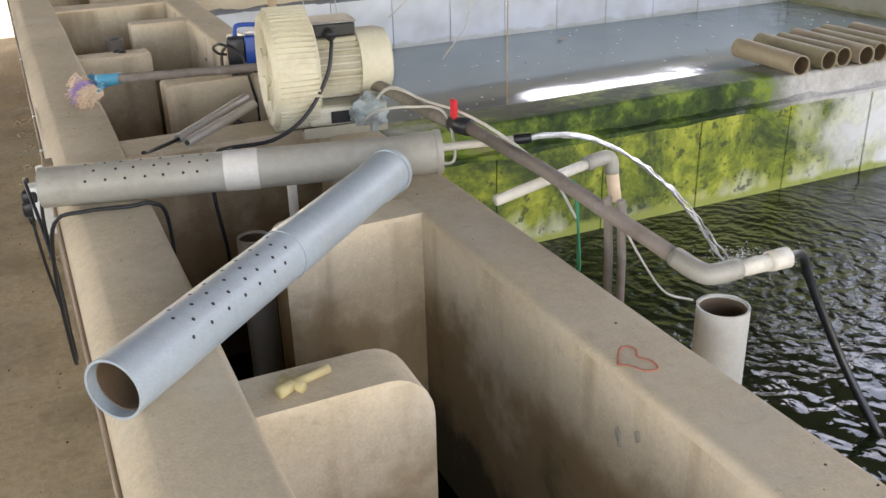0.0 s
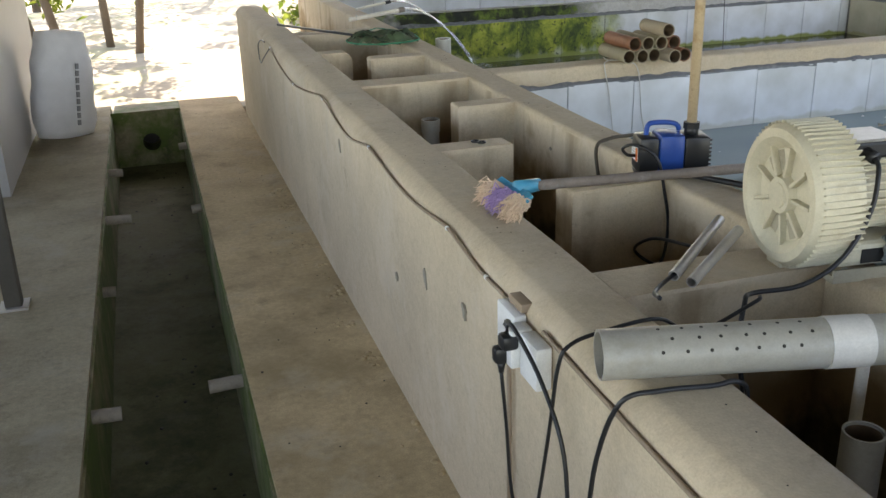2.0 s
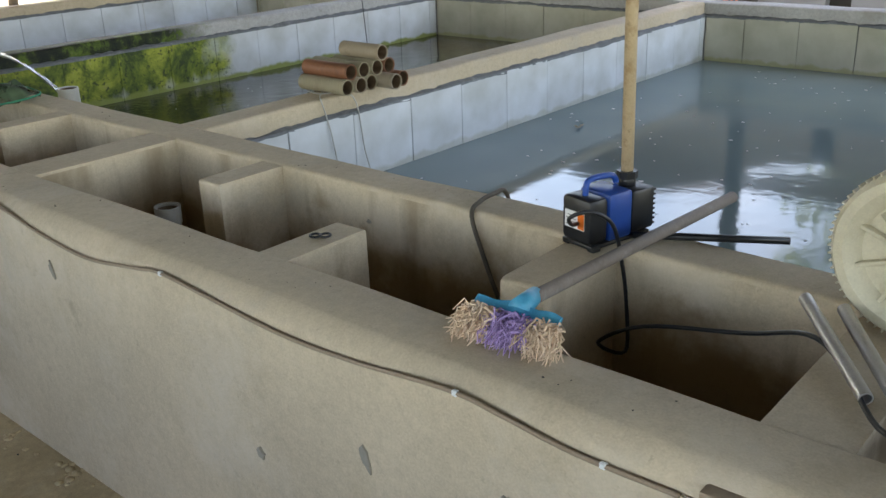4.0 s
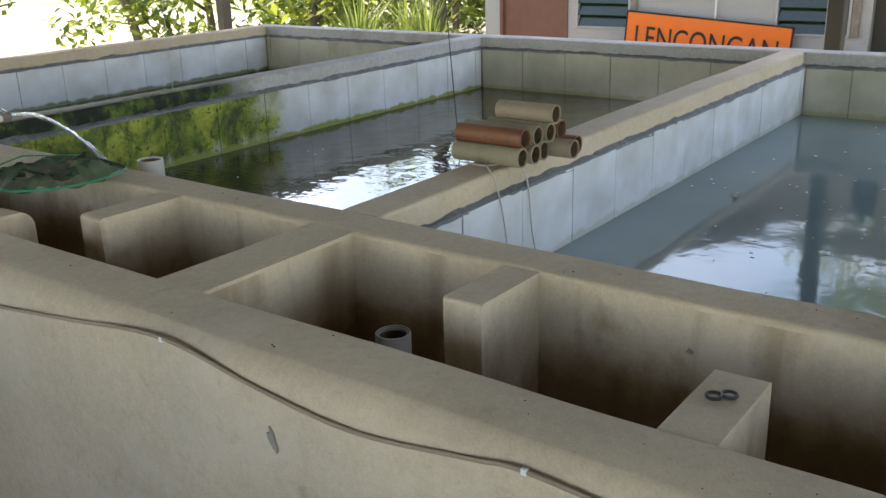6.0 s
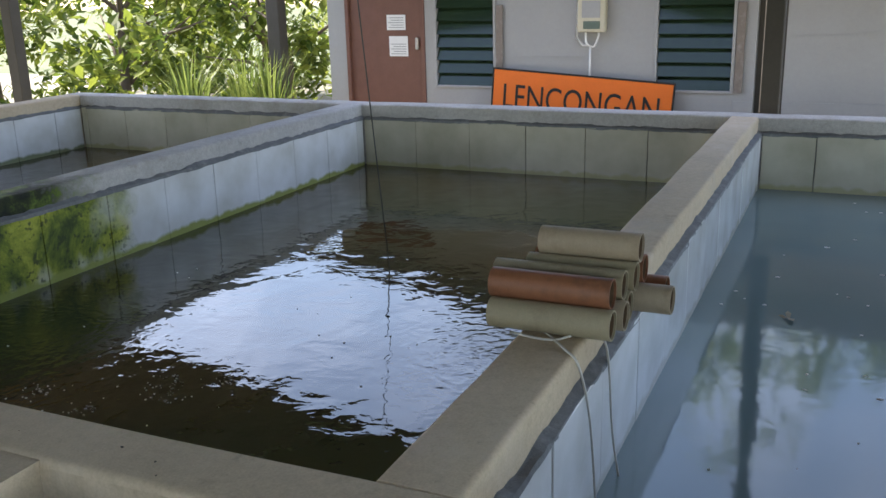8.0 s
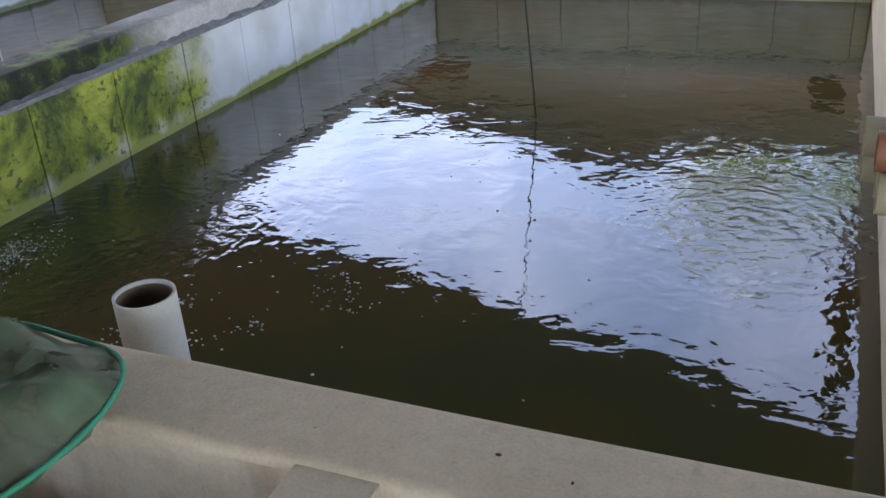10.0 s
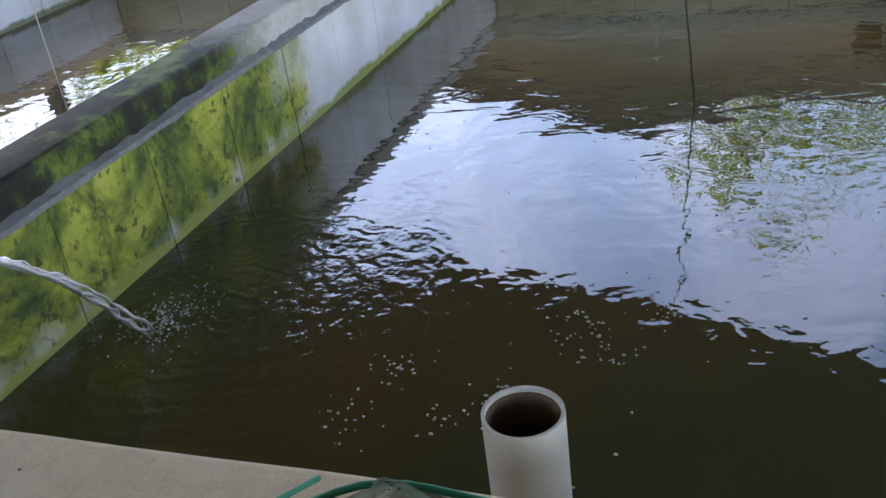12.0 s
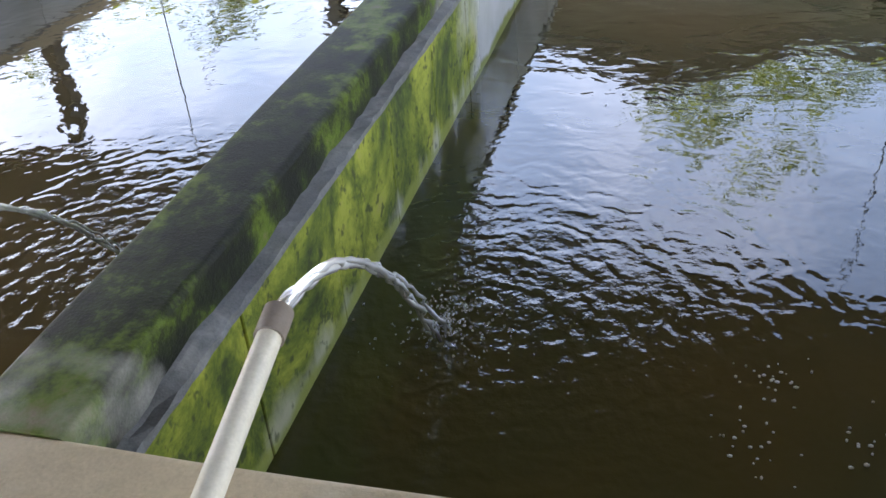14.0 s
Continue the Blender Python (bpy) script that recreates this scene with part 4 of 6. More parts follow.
bmesh.ops.recalc_face_normals(bm, faces=bm.faces[:])
part("roof", bm, ROOF_M, house, "dark sheet roof with a low eave")

bm = bmesh.new()
front = [bm.verts.new((0.0, y - 5.0, z - 0.10)) for y, z in ((8.25, 2.15), (7.0, 2.28), (5.5, 2.62), (4.6, 2.29), (4.0, 2.15))]
back = [bm.verts.new((0.12, v.co.y, v.co.z)) for v in front]
ring_loops(bm, [front, back])
bm.faces.new(front)
bm.faces.new(back[::-1])
bmesh.ops.recalc_face_normals(bm, faces=bm.faces[:])
part("gable", bm, PAINT_M, house, "white boarded gable")

# electricity meter
meter = thing("electric_meter", "cream electric meter box with cables on the wall", "meter", "", (HX - 0.012, 5.42, 1.10))
bm = bmesh.new()
box(bm, -0.10, 0, -0.13, 0.13, 0.0, 0.32)
soften(bm, 0.015, 2)
part("case", bm, CREAM, meter)
bm = bmesh.new()
box(bm, -0.106, -0.099, -0.085, 0.07, 0.03, 0.10)
part("display", bm, SCREEN, meter, "grey display window")
bm = bmesh.new()
box(bm, -0.106, -0.099, -0.085, 0.085, 0.13, 0.28)
part("cover", bm, PAINT_M, meter)
stick("cable", [(-0.05, 0.06, 0.0), (-0.05, 0.05, -0.10), (-0.05, -0.02, -0.13), (-0.05, -0.06, -0.04), (-0.05, -0.06, 0.0)], 0.010, WHITE_P, meter, "white looped cable", 6, 6)
stick("conduit", [(-0.03, 0.02, -0.12), (-0.03, 0.02, -0.5)], 0.010, WHITE_P, meter, "white conduit", 6)
stick("conduit", [(-0.03, 0.15, 0.9), (-0.03, 0.15, -0.05), (-0.03, 0.09, -0.12), (-0.04, 0.03, -0.12)], 0.012, WHITE_P, meter, "white conduit", 6)

# detour sign that leans on the house
sign = thing("road_sign", "orange detour sign with black letters leaning on the house", "sign", "", (HX - 0.10, 5.55, 0.10))
lean = Matrix.Rotation(radians(4), 4, "X")
bm = bmesh.new()
box(bm, 0.0, 0.012, -0.86, 0.86, 0.0, 0.60, lean)
soften(bm, 0.004, 1)
part("panel", bm, ORANGE, sign)
bm = bmesh.new()
for q in ((-0.86, 0.86, 0.60, 0.615), (-0.86, 0.86, -0.0, 0.012), (-0.875, -0.86, 0, 0.615), (0.86, 0.875, 0, 0.615)):
    box(bm, -0.003, 0.014, *q, lean)
part("edge_strip", bm, BLACK_INK, sign, "black edge")
txt = bpy.data.curves.new("lettering", "FONT")
txt.body, txt.size, txt.align_x, txt.extrude, txt.space_character = "LENCONGAN", 0.33, "CENTER", 0.0015, 1.02
tob = new("lettering", txt)
bpy.context.view_layer.update()
me = bpy.data.meshes.new_from_object(tob.evaluated_get(bpy.context.evaluated_depsgraph_get()))
bpy.data.objects.remove(tob)
w = max(v.co.x for v in me.vertices) - min(v.co.x for v in me.vertices)
me.transform(lean @ Matrix.Translation((-0.004, 0, 0.245)) @ Matrix.Rotation(radians(-90), 4, "Z") @ Matrix.Rotation(radians(90), 4, "X") @ Matrix.Diagonal((1.50 / w, 1.0, 1.0, 1.0)))
me.materials.clear()
me.materials.append(BLACK_INK)
lob = new("lettering", me)
lob.parent = sign


# ---- plants ----
def leaf_cloud(bm, centre, radius, count, size, rnd, flat=0.7):
    """Small leaves in clumps, with gaps between the clumps."""
    clumps = [Vector((rnd.gauss(0, 0.5), rnd.gauss(0, 0.5), rnd.gauss(0, 0.5) * flat)) * radius for _ in range(max(6, count // 70))]
    for _ in range(count):
        c = rnd.choice(clumps)
        p = centre + c + Vector((rnd.gauss(0, 1), rnd.gauss(0, 1), rnd.gauss(0, 0.8))) * radius * 0.14
        r = Euler((rnd.uniform(-1, 1), rnd.uniform(-1, 1), rnd.uniform(0, 6.3))).to_matrix()
        s = size * rnd.uniform(0.6, 1.4)
        q = [p + r @ Vector(v) * s for v in ((-0.5, 0, 0), (0, -0.22, 0.05), (0.55, 0, 0), (0, 0.22, 0.05))]
        bm.faces.new([bm.verts.new(v) for v in q])


def tree(x, y, height, radius, seed, leaves=1800, size=0.13, trunk=0.07, low=0.35, ground=-0.62):
    rnd = random.Random(seed)
    t = thing("tree", "leafy green tree in full sun outside the shed", "tree", "trees outside", (x, y, ground))
    bm = bmesh.new()
    top = Vector((rnd.uniform(-0.4, 0.4), rnd.uniform(-0.4, 0.4), height * 0.8))
    pts = [top * (i / 5) + Vector((rnd.uniform(-.06, .06), rnd.uniform(-.06, .06), 0)) for i in range(6)]
    tube(bm, smooth_path(pts, 3), [trunk * (1.15 - 0.8 * i / 15) for i in range(16)], 8)
    for i in range(7):
        b = pts[2 + i % 3] + (pts[3 + i % 3] - pts[2 + i % 3]) * rnd.random()
        a = rnd.uniform(0, 6.28)
        e = b + Vector((math.cos(a), math.sin(a), rnd.uniform(0.3, 1.0))) * radius * rnd.uniform(0.6, 1.0)
        tube(bm, [b, (b + e) / 2 + Vector((0, 0, 0.1)), e], [trunk * 0.4, trunk * 0.25, trunk * 0.1], 6)
    part("trunk", bm, BARK, t, smooth=True)
    bm = bmesh.new()
    for i in range(5):
        a = rnd.uniform(0, 6.28)
        leaf_cloud(bm, Vector((math.cos(a) * radius * 0.5, math.sin(a) * radius * 0.5, height * (low + (1 - low) * (0.25 + 0.15 * i)))), radius * 0.75, leaves // 5, size, rnd)
    part("crown", bm, LEAF, t)
    return t


# behind the far pond and round the house
for i, (x, y, h, r, lo) in enumerate(((9.6, 9.6, 2.9, 1.4, 0.0), (8.4, 11.4, 3.0, 1.6, 0.0), (10.8, 11.2, 3.2, 1.7, 0.0), (7.0, 13.2, 3.2, 1.7, 0.0), (9.0, 14.2, 3.4, 1.9, 0.0), (12.6, 13.6, 3.4, 2.0, 0.0),
                                      (5.6, 15.6, 4.4, 2.1, 0.05), (3.2, 17.0, 4.6, 2.2, 0.05), (0.4, 18.5, 5.0, 2.3, 0.1), (-2.6, 17.5, 4.6, 2.2, 0.2), (-5.4, 15.5, 5.0, 2.4, 0.1), (14.8, 10.0, 5.2, 2.4, 0.1),
                                      (4.2, 14.0, 3.0, 1.6, 0.0), (1.9, 15.2, 3.2, 1.7, 0.0), (12.8, 3.4, 6.4, 2.2, 0.45), (-2.4, 13.6, 3.4, 1.7, 0.0), (-4.4, 14.2, 3.8, 1.9, 0.0), (13.8, -1.6, 6.8, 2.4, 0.3))):
    tree(x, y, h, r, 40 + i, 4200 if h > 5.5 else 2200, 0.17, 0.08, lo)
# thin bare trunks at the end of the walkway
for i, (x, y, lx) in enumerate(((-2.5, 11.0, 0.2), (-1.75, 10.6, -0.5), (-1.0, 11.6, 0.35), (-1.35, 12.4, -0.1), (-3.1, 12.2, 0.1))):
    t = thing("sapling", "thin bare trunk in the sunlit yard", "tree", "thin trunks", (x, y, -0.12))
    stick("trunk", [(0, 0, 0), (lx * 0.3, 0.05, 0.8), (lx, 0.1, 2.4), (lx * 1.2, 0.1, 3.6)], [0.055, 0.05, 0.035, 0.02], BARK, t, seg=8)
    rnd = random.Random(200 + i)
    bm = bmesh.new()
    leaf_cloud(bm, Vector((lx, 0.1, 3.0)), 0.9, 350, 0.14, rnd)
    leaf_cloud(bm, Vector((lx * 0.5, 0.1, 1.4)), 0.5, 60, 0.14, rnd)
    part("crown", bm, LEAF, t)
# long-bladed grass between post and house
for i, (x, y) in enumerate(((6.9, 8.2), (7.1, 8.6), (6.6, 8.9))):
    rnd = random.Random(70 + i)
    g = thing("grass_clump", "clump of long green grass blades", "plant", "grass clumps", (x, y, 0.10))
    bm = bmesh.new()
    for _ in range(130):
        a, l, tilt = rnd.uniform(0, 6.28), rnd.uniform(0.5, 1.15), rnd.uniform(0.05, 0.6)
        d = Vector((math.cos(a), math.sin(a), 0))
        s = Vector((-d.y, d.x, 0)) * 0.009
        b = d * rnd.uniform(0, 0.14)
        mid, tip = b + d * l * tilt * 0.4 + Vector((0, 0, l * 0.6)), b + d * l * tilt + Vector((0, 0, l * (1 - 0.4 * tilt)))
        v = [bm.verts.new(p) for p in (b - s, b + s, mid + s * 0.8, mid - s * 0.8, tip)]
        bm.faces.new(v[:4])
        bm.faces.new((v[3], v[2], v[4]))
    part("foliage", bm, GRASS, g)
# ---- pipes and gear over the first chambers ----
def holes(bm, a, b, r, rows, t0, t1, count, size=0.0034):
    """Small dark discs laid on a pipe's upper side; the shade in drilled holes is put into their colour."""
    a, b = Vector(a), Vector(b)
    d = b - a
    L = d.length
    d.normalize()
    s = d.cross(Vector((0, 0, 1))).normalized()
    u = s.cross(d)
    rnd = random.Random(5)
    for row in range(rows):
        ang = radians(25 + 150 * row / (rows - 1))
        nrm = math.cos(ang) * s + math.sin(ang) * u
        tan = nrm.cross(d)
        for i in range(count):
            c = a + d * (t0 + (t1 - t0) * (i + 0.5 * (row % 2)) / count + rnd.uniform(-.006, .006)) + nrm * (r + 0.0006)
            bm.faces.new([bm.verts.new(c + size * (math.cos(k * math.pi / 4) * d + math.sin(k * math.pi / 4) * tan)) for k in range(8)])
    bmesh.ops.recalc_face_normals(bm, faces=bm.faces[:])


def perforated_pipe(a, b, r, material, label, t0, t1, rows, count, bell):
    o = Vector(a)
    t = thing("perforated_pipe", label, "pipe", "perforated pipes", a)
    A, B = Vector((0, 0, 0)), Vector(b) - o
    pipe_part("tube", A, B, r, material, t, bell=bell, seg=40)
    pipe_part("lining", A + (B - A) * 0.02, A + (B - A) * 0.98, r - 0.0042, SILT, t, "brown silt inside", seg=40, wall=0.002)
    # drilled holes as dark discs, their inner shade put into the colour
    bm = bmesh.new()
    holes(bm, A, B, r, rows, t0, t1, count)
    tagged(part("perforation", bm, DARK_IN, t), "rows of small dark discs that stand for drilled holes", kind="stuff")
    d = (B - A).normalized()
    pipe_part("joint_band", d * (t1 + 0.01), d * (t1 + 0.085), r + 0.0016, GLUE if material is PVC_GREY else material, t, "rough pale band of dried glue", seg=40)
    pipe_part("rim", B - d * 0.012, B + d * 0.002, r + bell + 0.003, material, t, seg=40)
    return t


perforated_pipe((-0.215, 0.785, 0.897), (0.640, 0.555, 0.908), 0.045, PVC_GREY, "grey drilled plastic pipe laid across the trough", 0.10, 0.385, 6, 7, 0.004)
perforated_pipe((-0.178, -0.150, 0.902), (0.492, 0.500, 0.902), 0.0475, PVC_BLUE, "light grey drilled plastic pipe laid across the trough", 0.13, 0.45, 7, 7, 0.003)


def standpipe(x, y, top, bottom, r, material, label, collar=0.0):
    t = thing("standpipe", label, "pipe", "upright pipes", (x, y, bottom))
    pipe_part("tube", (0, 0, 0), (0, 0, top - bottom), r, material, t)
    pipe_part("lining", (0, 0, 0), (0, 0, top - bottom - 0.006), r - 0.0042, SILT, t, "brown silt inside", wall=0.002)
    if collar:
        pipe_part("collar", (0, 0, top - bottom - collar), (0, 0, top - bottom + 0.003), r + 0.004, material, t)
    return t


standpipe(0.19, 0.583, 0.775, -0.05, 0.036, PVC_GREY, "grey standpipe in the dark sump")
standpipe(0.208, 3.193, 0.757, -0.05, 0.036, PVC_GREY, "grey standpipe with a collar in a chamber", 0.05)
standpipe(0.812, -0.235, 0.83, 0.0, 0.0455, PVC_PALE, "pale grey standpipe in the pond beside the wall")
standpipe(0.778, 4.80, 0.848, 0.0, 0.046, PVC_PALE, "pale grey standpipe in the pond beside the wall")
t = thing("riser_pipe", "thin cream riser pipe in the sump", "pipe", "", (0.335, 0.757, -0.05))
stick("tube", [(0, 0, 0), (0, 0, 0.90)], 0.012, PVC_WHITE, t, seg=14)

# little wooden pegs on the rounded baffle
t = thing("pipe_scrap", "small yellowed plastic pipe tee on the baffle", "fitting", "", (0.075, -0.17, 0.846))
for k, (x0, y0, x1, y1, r) in enumerate(((-0.03, -0.012, 0.05, 0.012, 0.008), (-0.02, 0.016, 0.0, -0.024, 0.008), (-0.035, -0.02, -0.012, -0.008, 0.010))):
    stick("stub", [(x0, y0, 0.010), (x1, y1, 0.010)], r, PVC_YELLOW, t, seg=10)

# ---- ring blower ----
blower = thing("ring_blower", "dusty cream ring blower with a black cable on the wall", "blower", "", (0.40, 1.135, 0.845), -6)


def turned(name, prof, seg, material, parent, label="", z=0.165):
    """A body of revolution round the blower's axis."""
    bm = bmesh.new()
    loops = [[bm.verts.new((x, r * math.cos(2 * math.pi * k / seg), z + r * math.sin(2 * math.pi * k / seg))) for k in range(seg)] for x, r in prof]
    ring_loops(bm, loops)
    bm.faces.new(loops[0])
    bm.faces.new(loops[-1])
    bmesh.ops.recalc_face_normals(bm, faces=bm.faces[:])
    return shade(part(name, bm, material, parent, label), 35)


turned("casing", [(0.012, 0.046), (0.012, 0.104), (-0.002, 0.116), (-0.012, 0.130), (-0.010, 0.148), (0.004, 0.158), (0.020, 0.160), (0.060, 0.158), (0.105, 0.150), (0.118, 0.135), (0.120, 0.08)], 64, CREAM, blower)
turned("hub", [(-0.004, 0.02), (-0.006, 0.030), (-0.006, 0.040), (0.014, 0.047)], 40, CREAM, blower)
turned("hub_cap", [(-0.0085, 0.016), (-0.0085, 0.027), (-0.004, 0.029)], 32, CREAM, blower)
for i in range(9):
    a = radians(20 + i * 40)
    bm = bmesh.new()
    box(bm, -0.004, 0.014, 0.044, 0.112, -0.004, 0.004, Matrix.Translation((0, 0, 0.165)) @ Matrix.Rotation(a, 4, "X"))
    soften(bm, 0.0015, 1)
    part("spoke", bm, CREAM, blower)
# cover slots as thin darker plates, the openings' shade in their colour
for i in range(6):
    a = radians(45 + 24 * i if i < 3 else 170 + 24 * i)
    bm = bmesh.new()
    box(bm, 0.011, 0.0125, 0.055, 0.10, -0.012, 0.012, Matrix.Translation((0, 0, 0.165)) @ Matrix.Rotation(a, 4, "X"))
    part("slot", bm, CREAM_D, blower, "darker plate as a slot, slot shade put into its colour")
for i in range(68):
    a = 2 * math.pi * i / 68
    bm = bmesh.new()
    box(bm, 0.004, 0.108, 0.148, 0.1645, -0.0016, 0.0016, Matrix.Translation((0, 0, 0.165)) @ Matrix.Rotation(a, 4, "X"))
    part("cooling_rib", bm, CREAM, blower)
turned("motor", [(0.115, 0.078), (0.250, 0.078)], 40, CREAM_D, blower, "dusty finned motor body")
for i in range(30):
    a = 2 * math.pi * i / 30
    bm = bmesh.new()
    box(bm, 0.118, 0.246, 0.074, 0.090, -0.0018, 0.0018, Matrix.Translation((0, 0, 0.165)) @ Matrix.Rotation(a, 4, "X"))
    part("motor_fin", bm, CREAM, blower)
turned("fan_cowl", [(0.238, 0.085), (0.240, 0.094), (0.300, 0.094), (0.325, 0.088), (0.334, 0.070), (0.336, 0.03)], 44, CREAM, blower)
bm = bmesh.new()
box(bm, 0.120, 0.235, -0.055, 0.045, 0.248, 0.285)
soften(bm, 0.006, 2)
part("terminal_box", bm, BLACK_P, blower, "black terminal box")
bm = bmesh.new()
box(bm, 0.117, 0.238, -0.058, 0.048, 0.285, 0.292)
soften(bm, 0.003, 1)
part("terminal_lid", bm, STEEL, blower)
bm = bmesh.new()
box(bm, 0.08, 0.30, -0.11, 0.10, 0.02, 0.075)
soften(bm, 0.015, 2)
part("manifold", bm, CREAM, blower, "cream manifold block with a dark plate")
bm = bmesh.new()
box(bm, 0.14, 0.235, -0.1125, -0.1105, 0.03, 0.062)
part("name_plate", bm, BLACK_INK, blower, "dark name plate")
for yy in (-0.12, 0.09):
    bm = bmesh.new()
    box(bm, 0.06, 0.29, yy - 0.018, yy + 0.018, 0.0, 0.016)
    box(bm, 0.06, 0.29, yy - 0.018, yy - 0.012, 0.016, 0.03)
    part("foot_rail", bm, CREAM_D, blower)
for yy in (-0.12, 0.09):
    for xx in (0.10, 0.24):
        bm = bmesh.new()
        box(bm, xx - 0.008, xx + 0.008, yy - 0.008, yy + 0.008, 0.014, 0.026)
        soften(bm, 0.003, 1)
        part("foot_bolt", bm, STEEL, blower)
bm = bmesh.new()
box(bm, -0.002, 0.05, -0.03, 0.03, 0.0, 0.02)
soften(bm, 0.004, 1)
part("front_foot", bm, CREAM, blower)
stick("cable_gland", [(0.16, -0.055, 0.262), (0.16, -0.085, 0.258)], 0.014, BLACK_P, blower, seg=12)
stick("power_cable", [(0.16, -0.085, 0.258), (0.155, -0.108, 0.235), (0.13, -0.135, 0.16), (0.06, -0.16, 0.07), (-0.03, -0.165, 0.02), (-0.14, -0.16, 0.012), (-0.18, -0.2, 0.01), (-0.2, -0.23, -0.08), (-0.185, -0.26, -0.25), (-0.19, -0.27, -0.45)], 0.0055, BLACK_P, blower, "black power cable", 7, 5)

# two short steel pipes leaning behind the blower
for a, b in (((0.134, 1.120, 0.862), (0.37, 1.31, 0.90)), ((0.150, 1.075, 0.862), (0.375, 1.24, 0.895))):
    t = thing("short_pipe", "short grey metal pipe leaning against the blower", "pipe", "short metal pipes", a)
    pipe_part("tube", (0, 0, 0), Vector(b) - Vector(a), 0.0125, STEEL, t, seg=18, wall=0.003)

# ---- air line from the blower ----
air = thing("air_line", "grey air pipe with a red valve along the pond wall", "pipe", "", (0.66, 0.95, 0.86))


def rel(pts, o):
    return [tuple(Vector(p) - Vector(o)) for p in pts]


AO = (0.66, 0.95, 0.86)
stick("hose", rel([(0.62, 1.10, 0.93), (0.66, 1.06, 0.955), (0.69, 0.95, 0.95), (0.715, 0.78, 0.935), (0.73, 0.67, 0.932)], AO), 0.016, HOSE_T, air, "dusty tan hose", 12, 5)
stick("valve_body", rel([(0.731, 0.675, 0.932), (0.748, 0.615, 0.934)], AO), 0.022, BLACK_P, air, "black valve body", 14)
bm = bmesh.new()
box(bm, -0.006, 0.006, -0.012, 0.012, -0.025, 0.045, Matrix.Translation(Vector((0.728, 0.660, 0.952)) - Vector(AO)))
soften(bm, 0.004, 2)
part("valve_handle", bm, RED_P, air, "red valve handle")
stick("arm", rel([(0.748, 0.618, 0.934), (0.775, 0.311, 0.915), (0.797, -0.165, 0.875)], AO), 0.0155, WOOD_H, air, "long grey plastic arm", 14)
stick("elbow", rel([(0.794, -0.12, 0.879), (0.799, -0.178, 0.874), (0.815, -0.200, 0.874), (0.865, -0.205, 0.876)], AO), 0.019, PVC_GREY, air, "grey elbow fitting", 14, 4)
stick("outlet", rel([(0.85, -0.204, 0.875), (0.935, -0.215, 0.879)], AO), 0.0155, PVC_WHITE, air, "cream outlet pipe", 14)
stick("end_cap", rel([(0.925, -0.213, 0.879), (0.965, -0.217, 0.881)], AO), 0.019, PVC_WHITE, air, "cream end cap", 14)
stick("drop_tube", rel([(0.96, -0.217, 0.88), (1.03, -0.19, 0.86), (1.10, -0.15, 0.78), (1.17, -0.20, 0.60), (1.20, -0.30, 0.46)], AO), 0.009, BLACK_P, air, "black tube that runs into the water", 8, 5)
for k, (dx, dz) in enumerate(((0.0, 0.02), (0.008, 0.027))):
    stick("thin_tube", rel([(0.63, 1.0, 0.90), (0.67, 0.93, 0.96 + dz * 0.5), (0.71, 0.78, 0.965), (0.742, 0.64, 0.965), (0.765, 0.48, 0.94 + dz * .3), (0.785, 0.30, 0.905), (0.79, 0.2, 0.84)], AO), 0.0032, CABLE_W, air, "pale thin air tube", 6, 5)
stick("thin_tube", rel([(0.60, 0.99, 0.87), (0.62, 0.88, 0.93), (0.68, 0.80, 0.95), (0.72, 0.70, 0.955), (0.70, 0.60, 0.87), (0.66, 0.62, 0.855)], AO), 0.0035, CABLE_W, air, "pale thin air tube", 6, 6)
for xx, y0, z1 in ((0.786, 0.085, 0.36), (0.800, 0.06, 0.33)):
    stick("strap", rel([(xx, y0, 0.925), (xx + 0.012, y0 + 0.004, 0.80), (xx + 0.02, y0 + 0.004, z1)], AO), 0.009, WOOD_H, air, "grey strap that ties the arm", 6)
stick("twine", rel([(0.78, 0.20, 0.925), (0.792, 0.20, 0.85), (0.80, 0.195, 0.74), (0.806, 0.21, 0.72), (0.803, 0.215, 0.86), (0.775, 0.205, 0.92)], AO), 0.003, ROPE_G, air, "green twine", 5, 4)
stick("wire", rel([(0.80, 0.055, 0.88), (0.85, 0.03, 0.78), (0.92, 0.05, 0.70), (1.0, 0.06, 0.66)], AO), 0.0025, CABLE_W, air, "thin pale wire", 5, 5)

